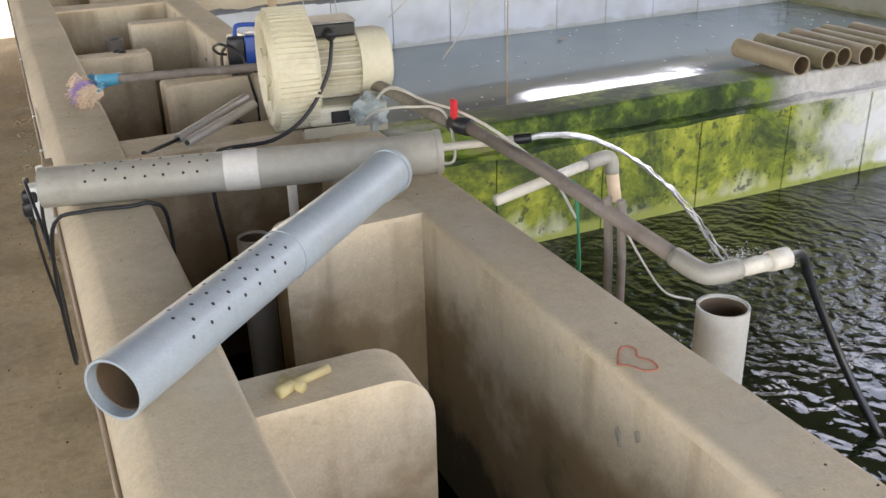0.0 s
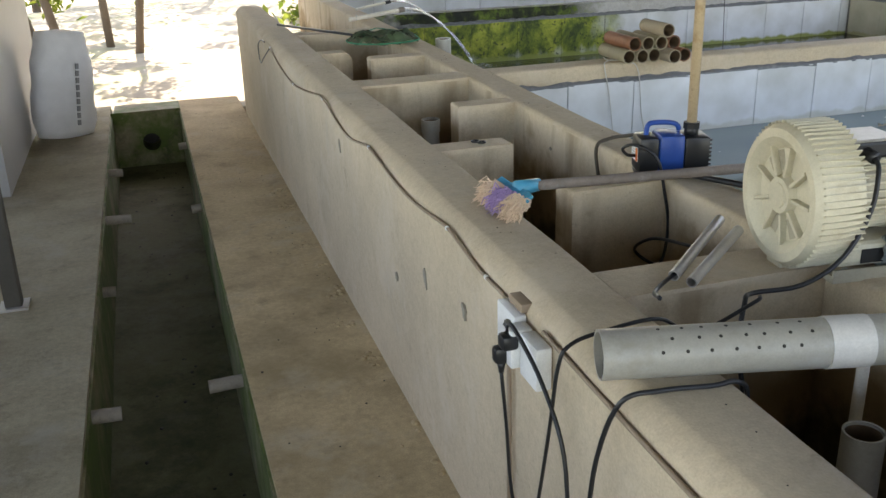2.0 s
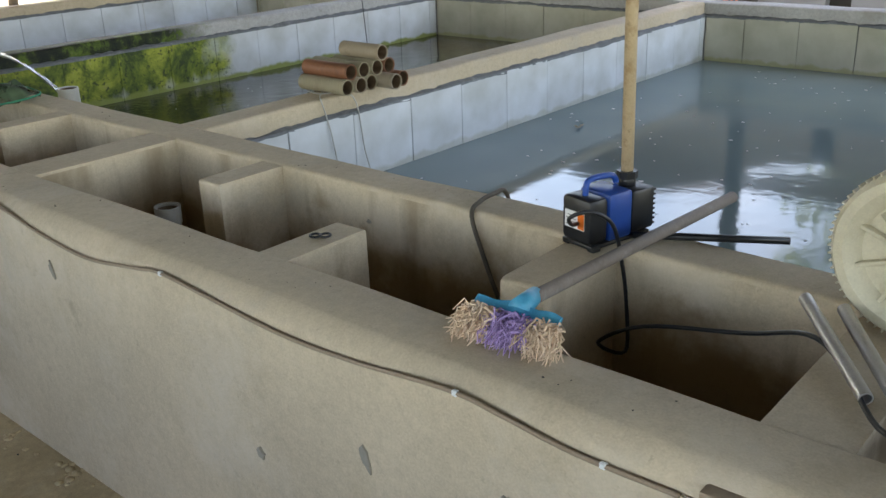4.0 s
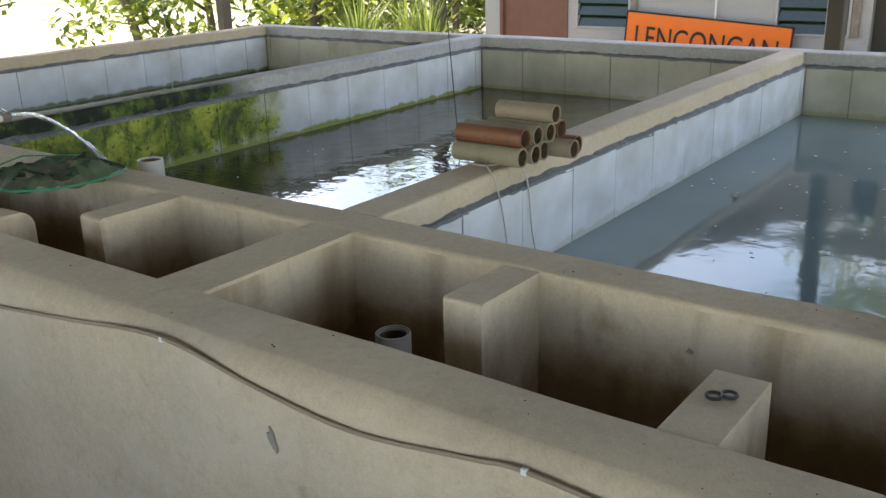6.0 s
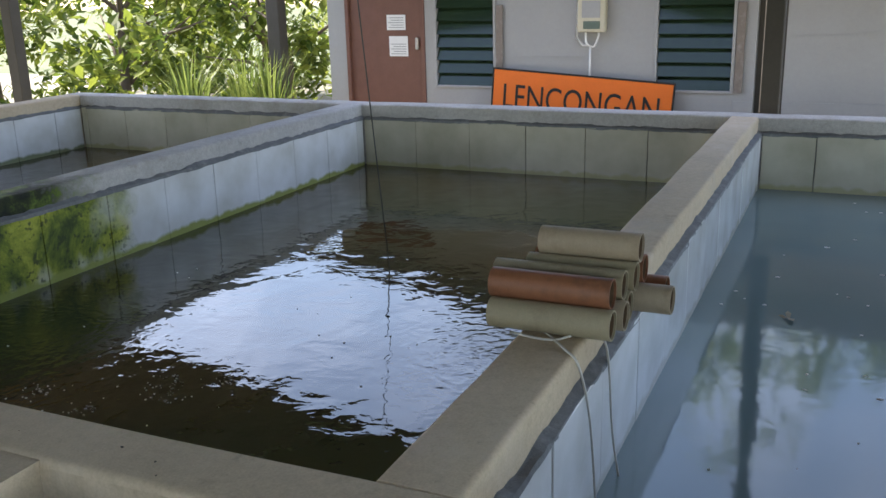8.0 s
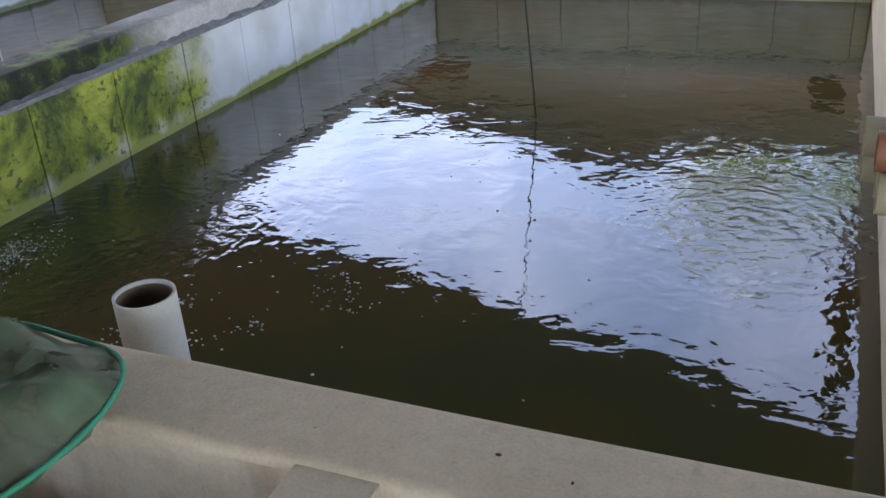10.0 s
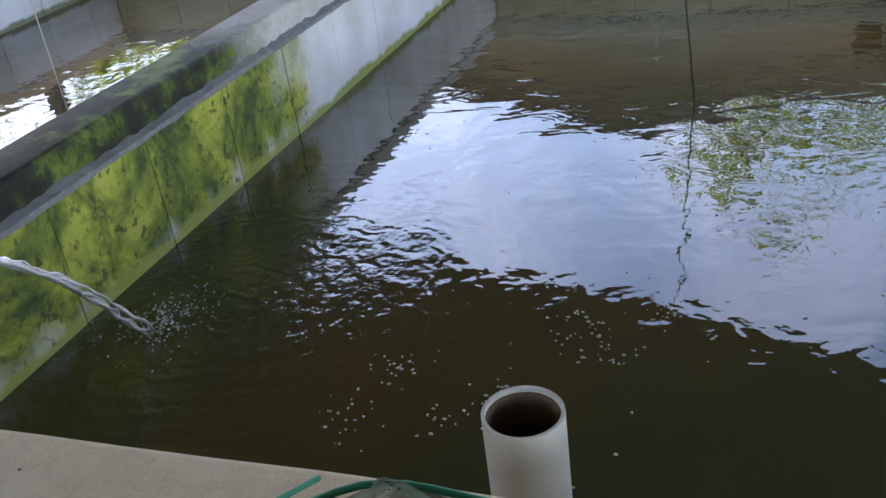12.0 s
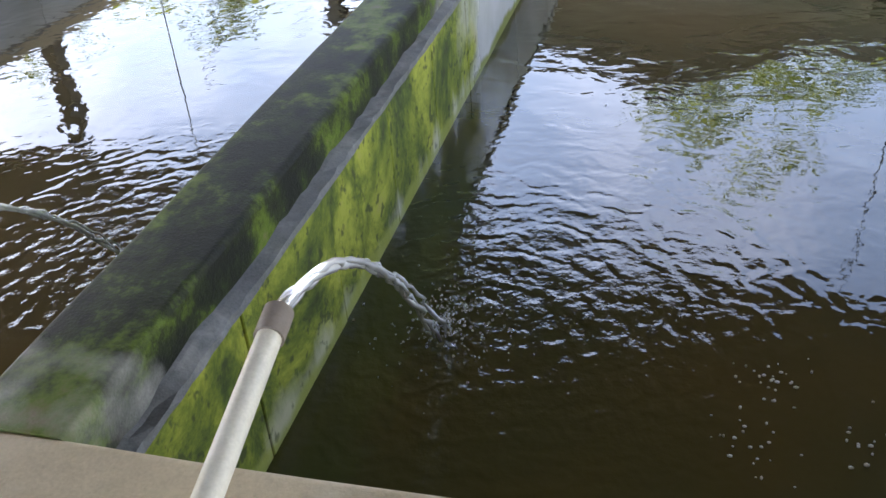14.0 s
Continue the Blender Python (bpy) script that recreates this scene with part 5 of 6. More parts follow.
# spouts that feed the ponds
def spout(a, b, tip, label, land, knot=False, lift=0.03, r=0.0145):
    o = Vector(a)
    t = thing("water_spout", label, "spout", "water spouts", a)
    pipe_part("tube", (0, 0, 0), Vector(b) - o, r, PVC_WHITE, t, seg=18, wall=0.003)
    d = (Vector(b) - o).normalized()
    pipe_part("nozzle", Vector(b) - o - d * 0.03, Vector(b) - o + d * 0.012, r + 0.003, tip, t, "dark nozzle", seg=18)
    if knot:
        stick("tie", [(d * 0.05 + Vector((0, -0.017, -0.01))), d * 0.055 + Vector((0, 0, 0.019)), d * 0.05 + Vector((0, 0.017, -0.01))], 0.005, CABLE_W, t, "knotted cord", 6, 4)
    p0, p1 = Vector(b) - o + d * 0.01, Vector(land) - o
    rnd = random.Random(8)
    n = 34
    bm = bmesh.new()
    for strand in range(4):
        pts, rad = [], []
        turn0 = rnd.uniform(0, 6.28)
        for i in range(n + 1):
            f = i / n
            p = p0 + (p1 - p0) * f
            p.z = p0.z + 4 * lift * f * (1 - f) + (p1.z - p0.z) * f * f
            q = r * (0.32 + 0.5 * f)
            ang = turn0 + 5 * f + strand * 1.57
            wob = 0.0004 + 0.005 * f * f
            pts.append(p + Vector((rnd.gauss(0, wob), math.cos(ang) * q + rnd.gauss(0, wob), math.sin(ang) * q + rnd.gauss(0, wob))))
            rad.append(r * (0.42 - 0.18 * f) * rnd.uniform(0.55, 1.35))
        tube(bm, pts, rad, 7)
    part("jet", bm, JET, t, "falling jet of clear water", True)
    bm = bmesh.new()
    for _ in range(320):
        a2, q = rnd.uniform(0, 6.28), abs(rnd.gauss(0, 0.07))
        c = p1 + Vector((math.cos(a2) * q * 1.25 + 0.05, math.sin(a2) * q, rnd.uniform(0.0, 0.035) * max(0, 1 - q / 0.12)))
        bmesh.ops.create_icosphere(bm, subdivisions=1, radius=rnd.uniform(0.001, 0.0034), matrix=Matrix.Translation(c))
    tagged(part("splash", bm, JET, t, smooth=True), "splashing drops", kind="stuff")


spout((0.66, 0.605, 0.900), (0.855, 0.529, 0.914), BLACK_P, "cream pipe that spouts water into the pond", (1.45, 0.45, 0.474), lift=0.015, r=0.010)
spout((0.42, 5.755, 0.872), (0.805, 5.797, 0.912), WOOD_H, "cream pipe that spouts water past the mossy wall", (1.325, 5.77, 0.474), True, lift=0.008)
spout((0.60, 6.35, 0.868), (0.86, 6.38, 0.905), BLACK_P, "cream pipe that spouts water into the last pond", (1.42, 6.40, 0.474), lift=0.015, r=0.010)
# a capped side outlet beside the arm
t = thing("side_outlet", "cream pipe with a grey elbow that points down", "pipe", "", (0.655, 0.31, 0.86))
SO = (0.655, 0.31, 0.86)
stick("tube", rel([(0.655, 0.305, 0.868), (0.93, 0.342, 0.902)], SO), 0.012, PVC_WHITE, t, seg=14)
stick("elbow", rel([(0.90, 0.338, 0.899), (0.955, 0.345, 0.903), (0.970, 0.342, 0.895), (0.972, 0.338, 0.865)], SO), 0.017, PVC_GREY, t, "grey elbow", 14, 4)
stick("drop_pipe", rel([(0.972, 0.338, 0.872), (0.980, 0.330, 0.80)], SO), 0.0145, STRAW, t, "peach coloured stub", 14)
# clear bag behind the blower
bm = bmesh.new()
bmesh.ops.create_icosphere(bm, subdivisions=4, radius=0.05)
for v in bm.verts:
    v.co += noise.noise_vector(v.co * 30) * 0.02 + v.co * 0.25 * noise.noise(v.co * 60)
    v.co.z *= 0.9
tagged(part("plastic_bag", bm, BAG, smooth=False), "crumpled clear plastic bag on the wall", "bag").location = (0.625, 1.00, 0.895)

# forked black cable that hangs from the roof
t = thing("hanging_cable", "forked black cable hanging from the roof", "cable", "", (0.92, 1.12, 2.9))
stick("lead", [(0, 0, 0), (0.0, 0.0, -1.2), (0.0, 0.0, -1.52)], 0.006, BLACK_P, t, seg=7)
stick("fork", [(0, 0, -1.45), (-0.012, 0.03, -1.58), (-0.04, 0.077, -1.70)], 0.0065, BLACK_P, t, seg=7, curve=4)
stick("fork", [(0, 0, -1.45), (0.015, -0.03, -1.60), (0.055, -0.08, -1.74)], 0.0065, BLACK_P, t, seg=7, curve=4)
stick("bare_wire", [(0.055, -0.08, -1.74), (0.02, -0.09, -1.82), (-0.04, -0.07, -1.90)], 0.0018, CABLE_W, t, seg=5)
stick("bare_wire", [(-0.04, 0.077, -1.70), (-0.08, 0.09, -1.76), (-0.13, 0.10, -1.80)], 0.0018, CABLE_W, t, seg=5)
for x, y, z0, z1, slant, m, lab in ((1.05, 0.98, 0.86, 2.9, 0, CABLE_T, "thin brown cord hanging down to the pond wall"), (2.70, 4.78, 0.40, 2.85, 0.2, BLACK_P, "thin black line slanting down into the dark pond"), (2.55, 6.95, 0.43, 2.8, 0, CABLE_W, "thin pale line hanging into the far pond")):
    bm = bmesh.new()
    tube(bm, [(0, 0, 0), (0.004, 0.003 + slant * 0.5, (z1 - z0) * 0.5), (0, slant, z1 - z0)], 0.0025, 6)
    tagged(part("hanging_line", bm, m), lab, "line", "hanging lines").location = (x, y, z0)
# ---- pump, broom and small things on the trough ----
pump = thing("pond_pump", "blue and black pond pump with a handle on the baffle", "pump", "", (0.55, 1.848, 0.846), -14)


def bx(name, q, m, parent, bevel=0.004, label="", seg=2):
    bm = bmesh.new()
    box(bm, *q)
    soften(bm, bevel, seg)
    return shade(part(name, bm, m, parent, label), 40)


bx("motor_block", (-0.105, -0.045, -0.048, 0.048, 0.016, 0.125), BLACK_P, pump, 0.012, "black motor end with a white label")
bx("body", (-0.045, 0.030, -0.052, 0.052, 0.014, 0.130), BLUE_P, pump, 0.010, "blue pump body")
bx("intake", (0.030, 0.105, -0.050, 0.050, 0.018, 0.122), BLACK_P, pump, 0.008, "black slotted intake")
for i in range(8):
    bx("slot_rib", (0.100, 0.110, -0.048, 0.048, 0.026 + i * 0.012, 0.031 + i * 0.012), BLACK_P, pump, 0.001, seg=1)
bx("base_plate", (-0.10, 0.09, -0.05, 0.05, 0.006, 0.016), BLACK_P, pump, 0.003)
for x in (-0.085, 0.075):
    for y in (-0.042, 0.042):
        bx("foot", (x - 0.012, x + 0.012, y - 0.010, y + 0.010, 0.0, 0.008), BLACK_P, pump, 0.002)
bm = bmesh.new()
tube(bm, smooth_path([(-0.075, 0, 0.120), (-0.072, 0, 0.150), (-0.055, 0, 0.160), (0.0, 0, 0.158), (0.02, 0, 0.146), (0.022, 0, 0.125)], 4), 0.0075, 10)
part("handle", bm, BLUE_P, pump, "blue carrying handle", True)
bx("label", (-0.1065, -0.1045, -0.030, 0.034, 0.050, 0.092), PAPER, pump, 0.0005, "white and orange label", 1)
bx("label_mark", (-0.1075, -0.1062, -0.030, -0.010, 0.052, 0.090), ORANGE, pump, 0.0003, "orange patch", 1)
for i in range(4):
    bx("label_print", (-0.1074, -0.1062, -0.004, 0.030 - 0.006 * (i % 2), 0.056 + i * 0.008, 0.058 + i * 0.008), INK, pump, 0.0002, "", 1)
stick("outlet", [(0.06, 0, 0.115), (0.06, 0, 0.150)], 0.021, BLACK_P, pump, "black threaded outlet", 18)
stick("outlet_nut", [(0.06, 0, 0.140), (0.06, 0, 0.158)], 0.025, BLACK_P, pump, "", 8, smooth=False)
stick("riser", [(0.06, 0.0, 0.150), (0.065, 0.012, 0.7), (0.07, 0.02, 1.95)], 0.0145, RISER_M, pump, "rust speckled cream riser pipe", 16)
stick("power_cable", [(-0.105, -0.01, 0.065), (-0.135, -0.02, 0.072), (-0.15, -0.03, 0.095), (-0.12, -0.062, 0.11), (-0.06, -0.075, 0.07), (-0.035, -0.085, -0.03), (-0.02, -0.09, -0.14), (-0.05, -0.12, -0.24), (-0.12, -0.10, -0.20), (-0.10, -0.22, -0.12), (-0.06, -0.45, -0.06), (-0.11, -0.62, 0.02), (-0.16, -0.72, 0.018), (-0.28, -0.86, 0.010), (-0.30, -0.95, 0.03)], 0.005, BLACK_P, pump, "black power cable", 7, 6)

broom = thing("broom", "worn broom with blue head and straw and purple bristles", "broom", "", (-0.045, 1.705, 0.85), 4)
bm = bmesh.new()
n = 14
loops = []
for i in range(n + 1):
    y = -0.092 + 0.184 * i / n
    bow = 0.010 * (1 - (2 * i / n - 1) ** 2)
    z = 0.044 + 0.003 * math.sin(i)
    loops.append([bm.verts.new(p) for p in ((0.030 + bow, y, z - 0.006), (0.052 + bow, y, z + 0.014), (0.047 + bow, y, z + 0.019), (0.018 + bow, y, z + 0.003))])
ring_loops(bm, loops)
bm.faces.new(loops[0])
bm.faces.new(loops[-1])
bmesh.ops.recalc_face_normals(bm, faces=bm.faces[:])
part("head", bm, CYAN_P, broom, "light blue plastic head")
stick("socket", [(0.046, 0.0, 0.056), (0.085, 0.004, 0.056), (0.12, 0.008, 0.056)], [0.022, 0.020, 0.017], CYAN_P, broom, "light blue socket", 14)
stick("handle", [(0.09, 0.004, 0.057), (0.45, -0.025, 0.044), (0.95, -0.075, 0.030)], 0.0145, WOOD_H, broom, "grey weathered wooden handle", 12)
for name, m, y0, y1, lab in (("bristles", STRAW, 0.030, 0.092, "straw coloured bristles"), ("bristles", PURPLE, -0.040, 0.030, "faded purple bristles"), ("bristles", STRAW, -0.092, -0.040, "straw coloured bristles")):
    rnd = random.Random(int(y0 * 1000) + 500)
    bm = bmesh.new()
    for _ in range(430):
        y = rnd.uniform(y0, y1)
        a = Vector((0.034 + rnd.uniform(-0.012, 0.014), y, 0.040 + rnd.uniform(-0.008, 0.010)))
        e = Vector((-0.012 + rnd.gauss(0, 0.012), y * 1.16 + rnd.gauss(0, 0.010), max(0.003, 0.018 + rnd.gauss(0, 0.015))))
        run = [a]
        for k in (0.3, 0.55, 0.8):
            run.append(a.lerp(e, k) + Vector((rnd.gauss(0, .004), rnd.gauss(0, .006), 0.010 * math.sin(k * 3.1) + rnd.gauss(0, .005))))
        run.append(e + Vector((rnd.gauss(0, .004), rnd.gauss(0, .006), 0)))
        for v in run:
            v.z = max(v.z, 0.003)
        tube(bm, run, [0.0016, 0.0019, 0.0019, 0.0017, 0.0011], 3, False)
    part(name, bm, m, broom, lab)

# two small metal rings on a baffle
for dx, dy in ((0.0, 0.010), (0.016, -0.010)):
    bm = bmesh.new()
    tube(bm, [(0.013 * math.cos(a), 0.013 * math.sin(a), 0.0045) for a in [2 * math.pi * k / 20 for k in range(21)]], 0.0032, 8)
    tagged(part("ring", bm, BLACK_P, smooth=True), "small dark rubber ring lying on the baffle", "ring", "rings on the baffle").location = (0.142 + dx, 2.425 + dy, 0.846)

# black hose out of the milky pond into the chamber
t = thing("drain_hose", "flat black hose hooked over the inner wall", "hose", "", (0.58, 2.25, 0.85))
stick("tube", rel([(0.74, 2.248, 0.45), (0.70, 2.248, 0.78), (0.672, 2.246, 0.858), (0.62, 2.242, 0.866), (0.55, 2.236, 0.864), (0.497, 2.223, 0.840), (0.490, 2.173, 0.72), (0.488, 2.103, 0.55), (0.486, 2.038, 0.22)], (0.58, 2.25, 0.85)), 0.0062, HOSE_M, t, seg=10, curve=5)
t = thing("black_rod", "straight black plastic rod lying on the inner wall", "rod", "", (0.60, 1.70, 0.861))
stick("rod", [(-0.03, 0.09, 0.0), (0.03, -0.02, 0.0), (0.14, -0.22, 0.0)], 0.009, BLACK_P, t, seg=10)

# ---- sockets and cables on the outer wall ----
def cable(name, pts, r, m, label, curve=6):
    o = Vector(pts[0])
    bm = bmesh.new()
    tube(bm, smooth_path([Vector(p) - o for p in pts], curve), r, 7)
    ob = tagged(part(name, bm, m, smooth=True), label, "cable", "cables")
    ob.location = o
    return ob


cable("wall_cable", [(-0.197, 5.15, 0.815), (-0.198, 4.75, 0.76), (-0.198, 4.30, 0.745), (-0.198, 3.85, 0.79), (-0.198, 3.56, 0.828), (-0.198, 3.40, 0.828), (-0.198, 3.19, 0.797), (-0.198, 2.95, 0.780), (-0.198, 2.70, 0.812), (-0.198, 2.58, 0.824), (-0.198, 2.2, 0.795), (-0.198, 1.97, 0.800), (-0.198, 1.72, 0.823), (-0.198, 1.6, 0.815), (-0.198, 1.45, 0.80), (-0.199, 1.27, 0.802)], 0.0045, CABLE_T, "thin brown cable clipped along the trough wall", 5)
for y, z in ((5.15, 0.815), (4.3, 0.745), (3.47, 0.829), (2.60, 0.824), (1.70, 0.823), (1.40, 0.80)):
    bm = bmesh.new()
    box(bm, -0.006, 0.004, -0.006, 0.006, -0.006, 0.006)
    soften(bm, 0.002, 1)
    tagged(part("cable_clip", bm, WHITE_P), "small white cable clip on the wall", "clip", "cable clips").location = (-0.197, y, z)
cable("wall_cable", [(-0.197, 5.15, 0.815), (-0.21, 5.4, 0.72), (-0.21, 5.6, 0.66), (-0.20, 5.75, 0.74), (-0.198, 5.6, 0.80), (-0.197, 5.4, 0.815)], 0.004, BLACK_P, "loop of dark cable on the wall end", 6)
cable("wall_cable", [(-0.199, 1.06, 0.812), (-0.198, 0.95, 0.806), (-0.198, 0.75, 0.80), (-0.198, 0.5, 0.795), (-0.198, 0.2, 0.79), (-0.198, -0.4, 0.785), (-0.198, -1.2, 0.78)], 0.005, CABLE_T, "brown cable along the wall under the rim", 4)
socket = thing("wall_socket", "white double wall socket with two black plugs", "socket", "", (-0.193, 1.16, 0.70))
bx("plate", (-0.030, 0.0, 0.0, 0.105, 0.012, 0.105), WHITE_P, socket, 0.005, "white socket plate")
bx("plate", (-0.036, 0.0, -0.135, -0.045, -0.006, 0.092), WHITE_P, socket, 0.005, "white switch box")
bx("adapter", (-0.055, -0.004, -0.045, 0.0, 0.005, 0.095), WHITE_P, socket, 0.006, "white plug adapter")
bx("socket_holes", (-0.0312, -0.0300, 0.05, 0.056, 0.05, 0.075), BLACK_INK, socket, 0.0003, "dark socket slots", 1)
bx("plug", (-0.075, -0.036, -0.050, -0.010, 0.050, 0.085), BLACK_P, socket, 0.010, "black plug")
bx("plug", (-0.080, -0.040, -0.020, 0.012, 0.005, 0.045), BLACK_P, socket, 0.010, "black plug")
stick("plug_boot", [(-0.056, -0.028, 0.08), (-0.058, -0.027, 0.105), (-0.055, -0.03, 0.115)], [0.011, 0.008, 0.006], BLACK_P, socket, "", 10)
stick("plug_boot", [(-0.062, -0.006, 0.012), (-0.062, -0.006, -0.018)], [0.011, 0.006], BLACK_P, socket, "", 10)
stick("conduit", [(-0.008, 0.085, 0.012), (-0.008, 0.085, -0.70)], 0.006, CABLE_T, socket, "thin brown conduit down the wall", 7)
bx("junction_tape", (-0.012, 0.03, 0.005, 0.08, 0.105, 0.128), CABLE_T, socket, 0.006, "brown taped joint")
cable("power_lead", [(-0.252, 1.13, 0.815), (-0.25, 1.08, 0.81), (-0.235, 0.98, 0.74), (-0.222, 0.90, 0.62), (-0.222, 0.86, 0.42), (-0.225, 0.80, 0.50), (-0.225, 0.76, 0.70), (-0.205, 0.72, 0.835), (-0.14, 0.70, 0.857), (-0.05, 0.685, 0.857), (0.0, 0.685, 0.855), (0.028, 0.69, 0.81), (0.03, 0.70, 0.60)], 0.0048, BLACK_P, "black lead that runs over the wall")
cable("power_lead", [(-0.255, 1.155, 0.685), (-0.245, 1.15, 0.55), (-0.225, 1.17, 0.36), (-0.22, 1.12, 0.29), (-0.22, 1.05, 0.36), (-0.225, 0.97, 0.62), (-0.225, 0.93, 0.80), (-0.20, 0.93, 0.845), (-0.12, 0.94, 0.857), (0.0, 0.95, 0.857), (0.10, 0.97, 0.80), (0.21, 0.94, 0.862), (0.24, 0.96, 0.862)], 0.0043, BLACK_P, "black lead that hangs in a loop from the socket")

# ---- landing net ----
net = thing("landing_net", "green landing net laid across the trough", "net", "", (0.42, 4.80, 0.85))
hoop = [(-0.06, 0.22, 0.022), (0.10, 0.20, 0.02), (0.195, 0.12, 0.022), (0.20, 0.0, 0.02), (0.17, -0.12, 0.02), (0.05, -0.17, 0.018), (-0.10, -0.15, 0.016), (-0.20, -0.05, 0.016), (-0.21, 0.06, 0.018), (-0.14, 0.18, 0.02), (-0.06, 0.22, 0.022)]
stick("hoop", hoop, 0.004, ROPE_G, net, "dark green wire hoop", 8, 5)
bm = bmesh.new()
rim = smooth_path(hoop[:-1] + [hoop[0]], 5)
cx = Vector((0.0, 0.0, 0.02))
loops = []
for ring in range(13):
    f = 1 - ring / 12 * 0.98
    lo = []
    for p in rim[:-1]:
        q = cx + (p - cx) * f
        q.z = 0.018 + 0.050 * math.sin(math.pi * min(1, (1 - f) * 1.25)) * (0.55 + 0.9 * max(0, noise.noise(Vector((p.x * 9, p.y * 9, 3)))))
        q += Vector((0, 0, 1)) * 0.030 * noise.noise(q * 22) + noise.noise_vector(q * 15) * 0.010 * (1 - f)
        q.z = max(q.z, 0.004)
        lo.append(bm.verts.new(q))
    loops.append(lo)
ring_loops(bm, loops)
part("mesh_bag", bm, NET, net, "crumpled green netting", True)
stick("handle", [(-0.07, 0.10, 0.022), (-0.23, 0.45, 0.02), (-0.48, 0.95, 0.022)], 0.008, BLACK_P, net, "dark slim handle", 10)
stick("brace", [(-0.06, 0.30, 0.024), (0.02, 0.26, 0.05), (0.19, 0.16, 0.03)], 0.003, ROPE_G, net, "bent wire brace", 6)
stick("brace", [(-0.06, 0.30, 0.024), (-0.10, 0.20, 0.02)], 0.003, ROPE_G, net, "", 6)

# ---- stacked pipes on the pond walls ----
def short_pipe(x, y0, y1, z, r, m, label, group, tilt=0.0):
    t = thing("pipe_length", label, "pipe", group, (x, y0, z - r))
    pipe_part("tube", (0, 0, r), (tilt, y1 - y0, r), r, m, t, seg=24, wall=0.0035)
    pipe_part("lining", (tilt * 0.02, 0.005, r), (tilt * 0.98, y1 - y0 - 0.005, r), r - 0.0038, SILT, t, "dark silt inside", seg=24, wall=0.0015)


R = 0.033
d = 2 * R + 0.001
zz = TOP + R + 0.001
rowh = R * 1.74
for x, dy0, dy1, row, m in ((1.330, 0, 0, 0, PVC_OLIVE), (1.330 + d, -0.012, 0, 0, PVC_TAN), (1.330 + 2 * d, -0.005, 0.02, 0, PVC_OLIVE), (1.330 + 3 * d, -0.085, -0.05, 0, PVC_TAN), (1.330 + 4 * d, -0.06, -0.02, 0, PVC_BROWN),
                            (1.330 + 0.5 * d, 0.01, 0.008, 1, PVC_BROWN), (1.330 + 1.5 * d, 0.0, 0.025, 1, PVC_OLIVE), (1.330 + 2.5 * d, -0.01, -0.03, 1, PVC_OLIVE), (1.330 + 3.5 * d, -0.015, -0.03, 1, PVC_BROWN),
                            (1.330 + 3.0 * d, -0.012, -0.05, 2, PVC_TAN)):
    short_pipe(x, 3.545 + dy0, 3.815 + dy1, zz + row * rowh, R, m, {"rust brown pipe": "short rust brown pipe in a stack", "dusty tan pipe": "short dusty tan pipe in a stack", "dusty olive pipe": "short dusty olive pipe in a stack"}[m.name], "pipes stacked on the pond wall")
for k, x in enumerate((2.03, 2.16, 2.235, 2.31, 2.385, 2.47, 2.56)):
    short_pipe(x, 0.84 + 0.012 * (k % 3), 1.15 + 0.03 * (k % 2), TOP + 0.034, 0.033, PVC_TAN if k % 3 == 0 else PVC_OLIVE, "short dusty pipe lying across the mossy wall", "pipes laid on the mossy wall", 0.02 - 0.01 * (k % 3))
# cords over the stacked pipes
cable("pale_cord", [(1.37, 3.74, 0.853), (1.31, 3.68, 0.855), (1.24, 3.62, 0.855), (1.22, 3.585, 0.83), (1.24, 3.565, 0.70), (1.27, 3.555, 0.46)], 0.0028, CABLE_W, "thin pale cord that trails into the milky pond", 5)
cable("pale_cord", [(1.30, 3.76, 0.853), (1.28, 3.66, 0.856), (1.36, 3.60, 0.854), (1.40, 3.573, 0.80), (1.42, 3.562, 0.60), (1.45, 3.55, 0.46)], 0.0028, CABLE_W, "thin pale cord that trails into the milky pond", 5)

# ---- beside the drain ----
def sack(x, y, turn):
    t = thing("feed_sack", "full white woven feed sack standing on the platform", "sack", "", (x, y, 0), turn)
    bm = bmesh.new()
    loops = []
    for i in range(15):
        s = i / 14
        w, dd = 0.24 * (1 - 0.25 * s ** 3) * (1 - 0.15 * (1 - min(1, s * 6))), 0.14 * (1 - 0.35 * s ** 2) * (1 - 0.2 * (1 - min(1, s * 6)))
        ring = []
        for k in range(28):
            a = 2 * math.pi * k / 28
            c, q = math.cos(a), math.sin(a)
            p = Vector((w * math.copysign(abs(c) ** 0.75, c), dd * math.copysign(abs(q) ** 0.75, q), 0.78 * s))
            ring.append(bm.verts.new(p + noise.noise_vector(p * 7) * 0.018))
        loops.append(ring)
    for v in loops[0]:
        v.co.z = 0
    ring_loops(bm, loops)
    bm.faces.new(loops[0][::-1])
    bm.faces.new(loops[-1])
    part("bag", bm, SACK_M, t, smooth=True)
    for r in range(9):
        bx("print_bar", (0.03, 0.055, -0.156, -0.146, 0.10 + 0.052 * r, 0.14 + 0.052 * r), INK, t, 0.001, "grey printed bar", 1)
    t.matrix_world = pose(x, y, 0.0, 0, 7, turn)



